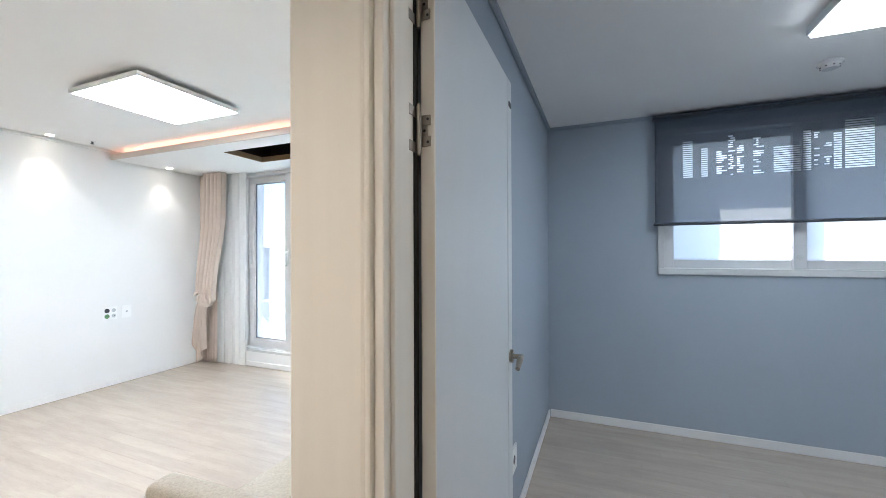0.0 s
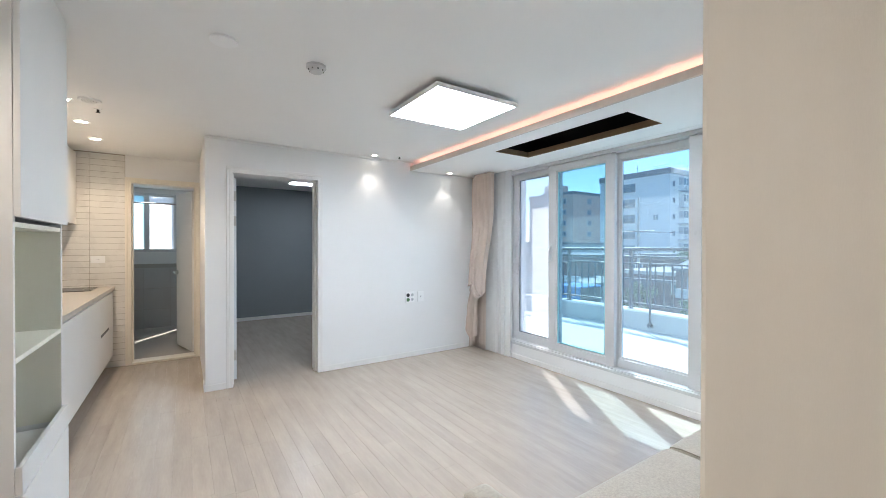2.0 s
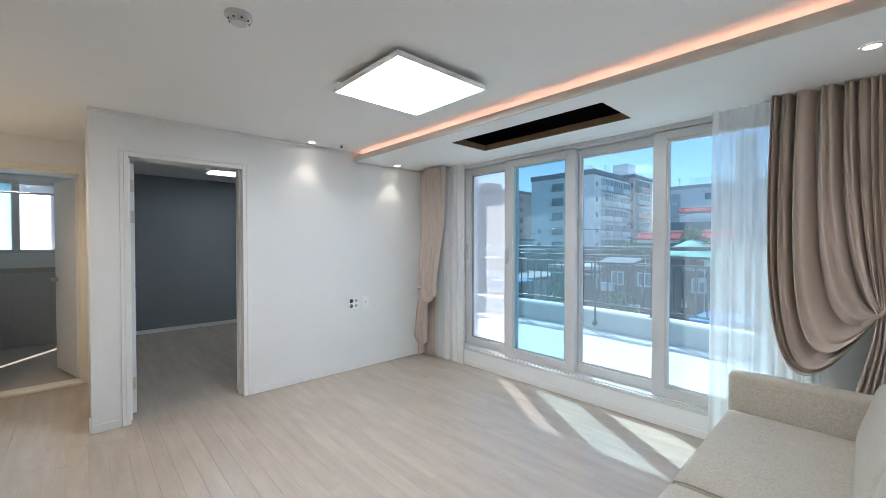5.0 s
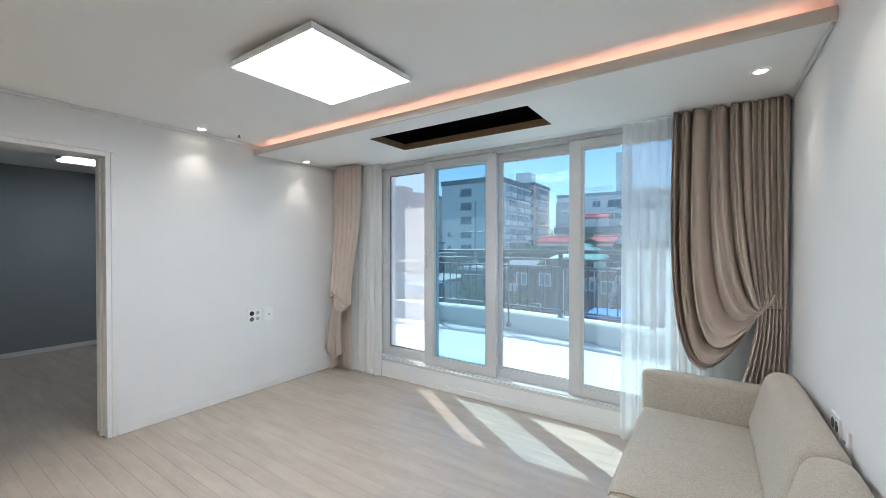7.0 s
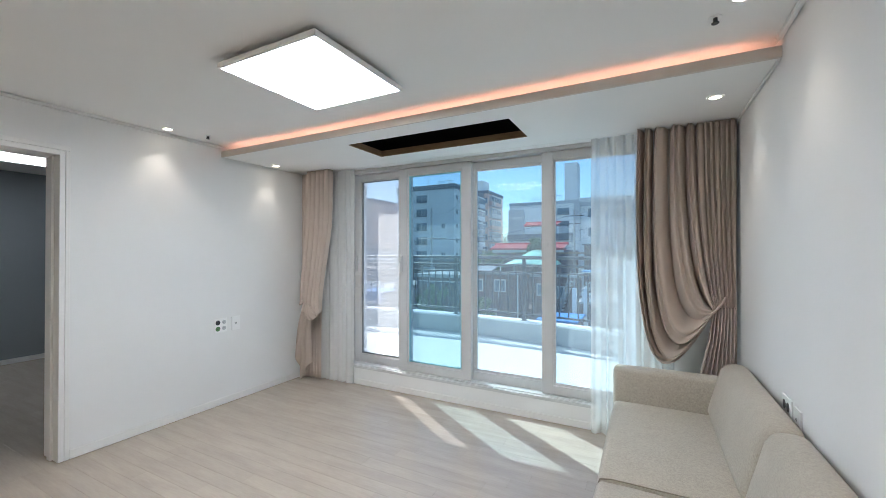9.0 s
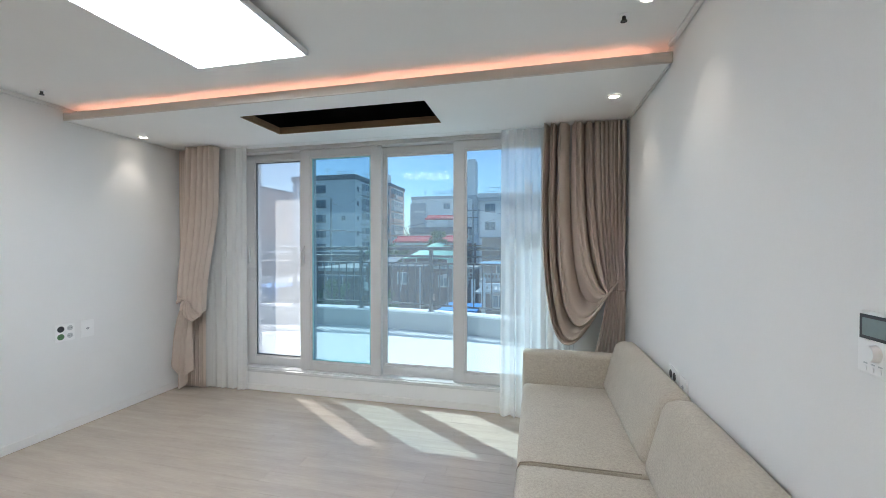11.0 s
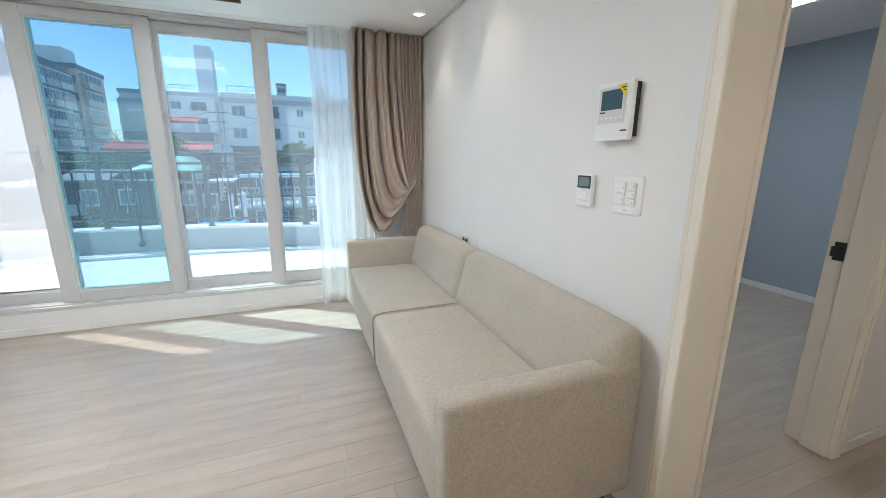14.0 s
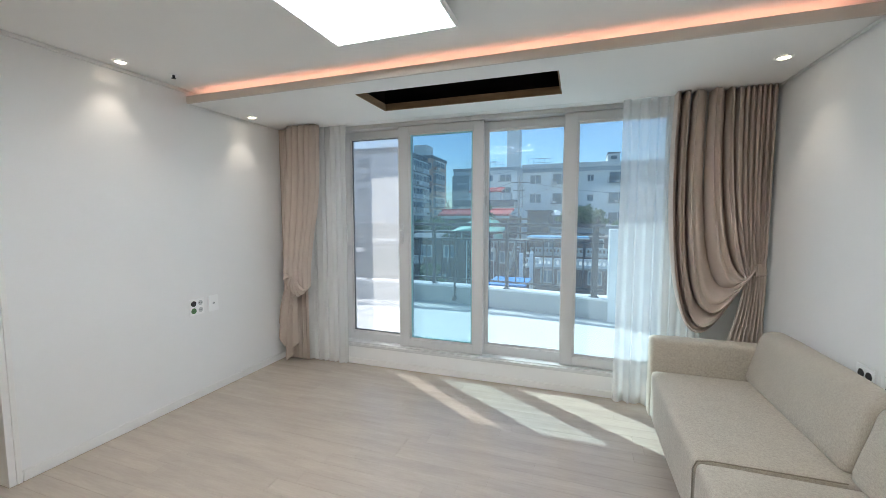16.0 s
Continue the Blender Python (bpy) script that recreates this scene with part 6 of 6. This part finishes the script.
pole = thing("utility_pole", (-3.0, 15.2, GROUND), "grey concrete utility pole with boxes and cross arms", "utility pole")
part("pole", merge(rod((-3.0, 15.2, GROUND), (-3.0, 15.2, 3.0), 0.05, 10, 0.035)), CONCRETE, pole, "", True)
part("cross_arm", merge(rod((-3.3, 15.2, 2.75), (-2.7, 15.2, 2.75), 0.016, 6), rod((-3.22, 15.2, 2.45), (-2.78, 15.2, 2.45), 0.016, 6)), DARK_METAL, pole)
part("transformer", merge(rod((-3.1, 15.1, 1.75), (-3.1, 15.1, 2.0), 0.07, 10)), CONCRETE, pole)
for a, b, s in (((-3.3, 15.2, 2.75), (-9.6, 15.4, 2.0), 0.35), ((-2.7, 15.2, 2.75), (5.0, 17, 2.4), 0.3), ((-3.0, 15.2, 1.6), (-4.4, 13.6, 1.4), 0.08), ((-3.0, 15.2, 1.3), (-2.4, 11.3, 0.6), 0.1)):
    part("wire", wire(a, b, s), DARK_METAL, pole)


def tree(x, y, z0, hgt, r, seed, label):
    rnd = random.Random(seed)
    t = thing("tree", (x, y, z0), label, "tree")
    bms = [rod((x, y, z0), (x + 0.1, y, z0 + hgt * 0.55), 0.16, 8, 0.09)]
    for k in range(5):
        a = k * 1.3 + rnd.random()
        bms.append(rod((x + 0.1, y, z0 + hgt * (0.35 + 0.05 * k)), (x + r * 0.6 * math.cos(a), y + r * 0.6 * math.sin(a), z0 + hgt * (0.65 + 0.06 * k)), 0.06, 6, 0.02))
    part("trunk", merge(*bms), BARK, t)
    vs, fs = [], []
    clumps = [(Vector((x + rnd.gauss(0, r * 0.45), y + rnd.gauss(0, r * 0.45), z0 + hgt * rnd.uniform(0.5, 1.0))), r * rnd.uniform(0.2, 0.42)) for _ in range(22)]
    for c, cr in clumps:
        for _ in range(200):
            p = c + Vector((rnd.gauss(0, cr * 0.5), rnd.gauss(0, cr * 0.5), rnd.gauss(0, cr * 0.45)))
            q = Euler((rnd.uniform(0, 6.28), rnd.uniform(0, 6.28), rnd.uniform(0, 6.28))).to_matrix()
            s = rnd.uniform(0.025, 0.06)
            n = len(vs)
            vs += [p + q @ Vector(v) for v in ((-s, 0, 0), (0, -s * 0.5, 0), (s, 0, 0), (0, s * 0.5, 0))]
            fs.append((n, n + 1, n + 2, n + 3))
    me = bpy.data.meshes.new("crown")
    me.from_pydata([tuple(v - Vector((x, y, z0))) for v in vs], [], fs)
    me.materials.append(LEAF)
    o = new("crown", me)
    o.parent = t
    return t


tree(-13.4, 39, -2, 7.3, 2.0, 1, "green tree between apartment blocks")
tree(-18.3, 31, -3, 7.6, 1.5, 2, "green tree behind a roof")
tree(-4.0, 13.0, 0.4, 1.35, 0.35, 3, "small green shrub behind an arched canopy")
tree(-5.5, 12.1, -0.6, 1.9, 0.5, 4, "green bush beside a brick house")
tree(-4.9, 12.0, -0.4, 1.6, 0.4, 8, "green bush beside a brick house")
tree(-0.75, 17.6, 0.5, 1.25, 0.55, 5, "green rooftop garden shrub")
tree(-0.1, 17.8, 0.5, 1.1, 0.5, 9, "green rooftop garden shrub")
tree(-1.35, 16.9, 0.75, 0.75, 0.3, 10, "small green shrub under a parasol")
tree(-4.5, 9.4, -1.4, 1.5, 0.35, 6, "green bush below the terrace railing")
tree(-9.6, 10.4, -2.2, 2.3, 0.7, 7, "green bush among low roofs")
tree(-7.0, 11.4, -1.6, 1.9, 0.5, 11, "green bush below the terrace railing")

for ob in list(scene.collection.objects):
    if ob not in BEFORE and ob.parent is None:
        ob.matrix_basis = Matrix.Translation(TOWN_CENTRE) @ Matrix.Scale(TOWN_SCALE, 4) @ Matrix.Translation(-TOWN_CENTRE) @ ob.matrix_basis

# ---- tiles, planks: the many small pieces last ----
def piece_mesh(name, w, h, t, mat, r=0.0012):
    """A flat piece lying in x (w) and y (h), t thick, with eased top edges."""
    bm = bmesh.new()
    lo = [bm.verts.new(p) for p in ((-w / 2, -h / 2, 0), (w / 2, -h / 2, 0), (w / 2, h / 2, 0), (-w / 2, h / 2, 0))]
    mid = [bm.verts.new((v.co.x, v.co.y, t - r)) for v in lo]
    top = [bm.verts.new((v.co.x - math.copysign(r, v.co.x), v.co.y - math.copysign(r, v.co.y), t)) for v in lo]
    for a, b in ((lo, mid), (mid, top)):
        for k in range(4):
            bm.faces.new((a[k], a[(k + 1) % 4], b[(k + 1) % 4], b[k]))
    bm.faces.new(top)
    me = bpy.data.meshes.new(name)
    bm.to_mesh(me)
    bm.free()
    me.materials.append(mat)
    return me


# kitchen wall tiles: long thin white tiles, stacked
bt = structure("wall_tile_backing", boxes((-5.4195, -5.416, -1.559, -0.846, 0.0, CEIL - 0.001), (-5.415, -2.205, -1.5595, -1.5565, 0.85, 1.60)), GROUT, "tile grout on the kitchen wall", "tile")
TH, TG = 0.062, 0.0035
tm = {}
rows = int((CEIL - 0.002) / (TH + TG))
for j in range(rows):
    zc = 0.002 + (j + 0.5) * (TH + TG)
    cuts = (-1.558, -1.458, -1.15, -0.848)
    for y0, y1 in zip(cuts, cuts[1:]):
        key = round(y1 - y0, 3)
        if key not in tm:
            tm[key] = piece_mesh("tile", TH, key - TG, 0.004, TILE)
        o = new("tile", tm[key])
        o.parent = bt
        o.rotation_euler = (0, radians(90), 0)
        o.location = Vector((-5.4158, (y0 + y1) / 2, zc)) - BASE[bt]
TBACK = piece_mesh("tile", 0.40 - TG, TH, 0.003, TILE)
for j in range(11):
    zc = 0.90 + (j + 0.5) * (TH + TG)
    for k in range(8):
        xc = -5.41 + 0.2 + 0.4 * k
        if zc < 1.575:
            o = new("tile", TBACK)
            o.parent = bt
            o.rotation_euler = (radians(-90), 0, 0)
            o.location = Vector((xc, -1.5562, zc)) - BASE[bt]
# bathroom half-height grey tiles
bt2 = structure("wall_tile_bathroom", boxes((-7.849, -7.846, -1.559, -0.139, -0.049, 1.05)), GROUT, "grout behind grey bathroom tiles", "tile")
BT = piece_mesh("tile", 0.34, 0.35, 0.006, BATH_GREY)
for j in range(3):
    for k in range(4):
        o = new("tile", BT)
        o.parent = bt2
        o.rotation_euler = (0, radians(90), 0)
        o.location = Vector((-7.8458, -1.38 + 0.355 * k, 0.125 + 0.345 * j)) - BASE[bt2]

# plank floor: pale ash planks running across the room
structure("floor_base", boxes((-7.8, 3.55, -1.76, 3.25, -0.12, -0.004)), JOINT, "joint bed under the planks", "floor")
fl = structure("floor", boxes((-7.8, 3.55, -1.76, 3.25, -0.0038, -0.0022)), JOINT, "pale ash laminate plank floor with fine joints", "floor")
PW, PL = 0.0985, 0.80
plank_me = {}
rnd = random.Random(11)
rest_v, rest_f = [], []
count = 0
y = -1.74
while y < 3.23:
    x = -7.8 - rnd.uniform(0, PL)
    while x < 3.5:
        a, b = max(x, -7.79), min(x + PL, 3.54)
        x += PL
        if b - a < 0.05:
            continue
        xc, yc = (a + b) / 2, y + PW / 2
        if yc < -0.14 and a < -5.47:
            a = -5.47
            if b - a < 0.03:
                continue
            xc = (a + b) / 2
        near = -3.9 < xc < 0.2 and -0.7 < yc < 2.95 and b - a > PL - 0.01
        if near and count < 290:
            if "p" not in plank_me:
                plank_me["p"] = piece_mesh("plank", PL - 0.0008, PW - 0.0008, 0.0022, PLANK, 0.0004)
            o = new("plank", plank_me["p"])
            o.parent = fl
            o.location = Vector((xc, yc, -0.0022)) - BASE[fl]
            count += 1
        else:
            n = len(rest_v)
            rest_v += [(a + 0.0004, y + 0.0004, 0.0), (b - 0.0004, y + 0.0004, 0.0), (b - 0.0004, y + PW - 0.0004, 0.0), (a + 0.0004, y + PW - 0.0004, 0.0),
                       (a + 0.0004, y + 0.0004, -0.002), (b - 0.0004, y + 0.0004, -0.002), (b - 0.0004, y + PW - 0.0004, -0.002), (a + 0.0004, y + PW - 0.0004, -0.002)]
            rest_f += [(n, n + 1, n + 2, n + 3), (n, n + 4, n + 5, n + 1), (n + 1, n + 5, n + 6, n + 2), (n + 2, n + 6, n + 7, n + 3), (n + 3, n + 7, n + 4, n)]
    y += PW
me = bpy.data.meshes.new("planks")
me.from_pydata([tuple(Vector(v) - BASE[fl]) for v in rest_v], [], rest_f)
me.materials.append(PLANK_REST)
o = new("planks", me)
o.parent = fl
tagged(o, kind="stuff")
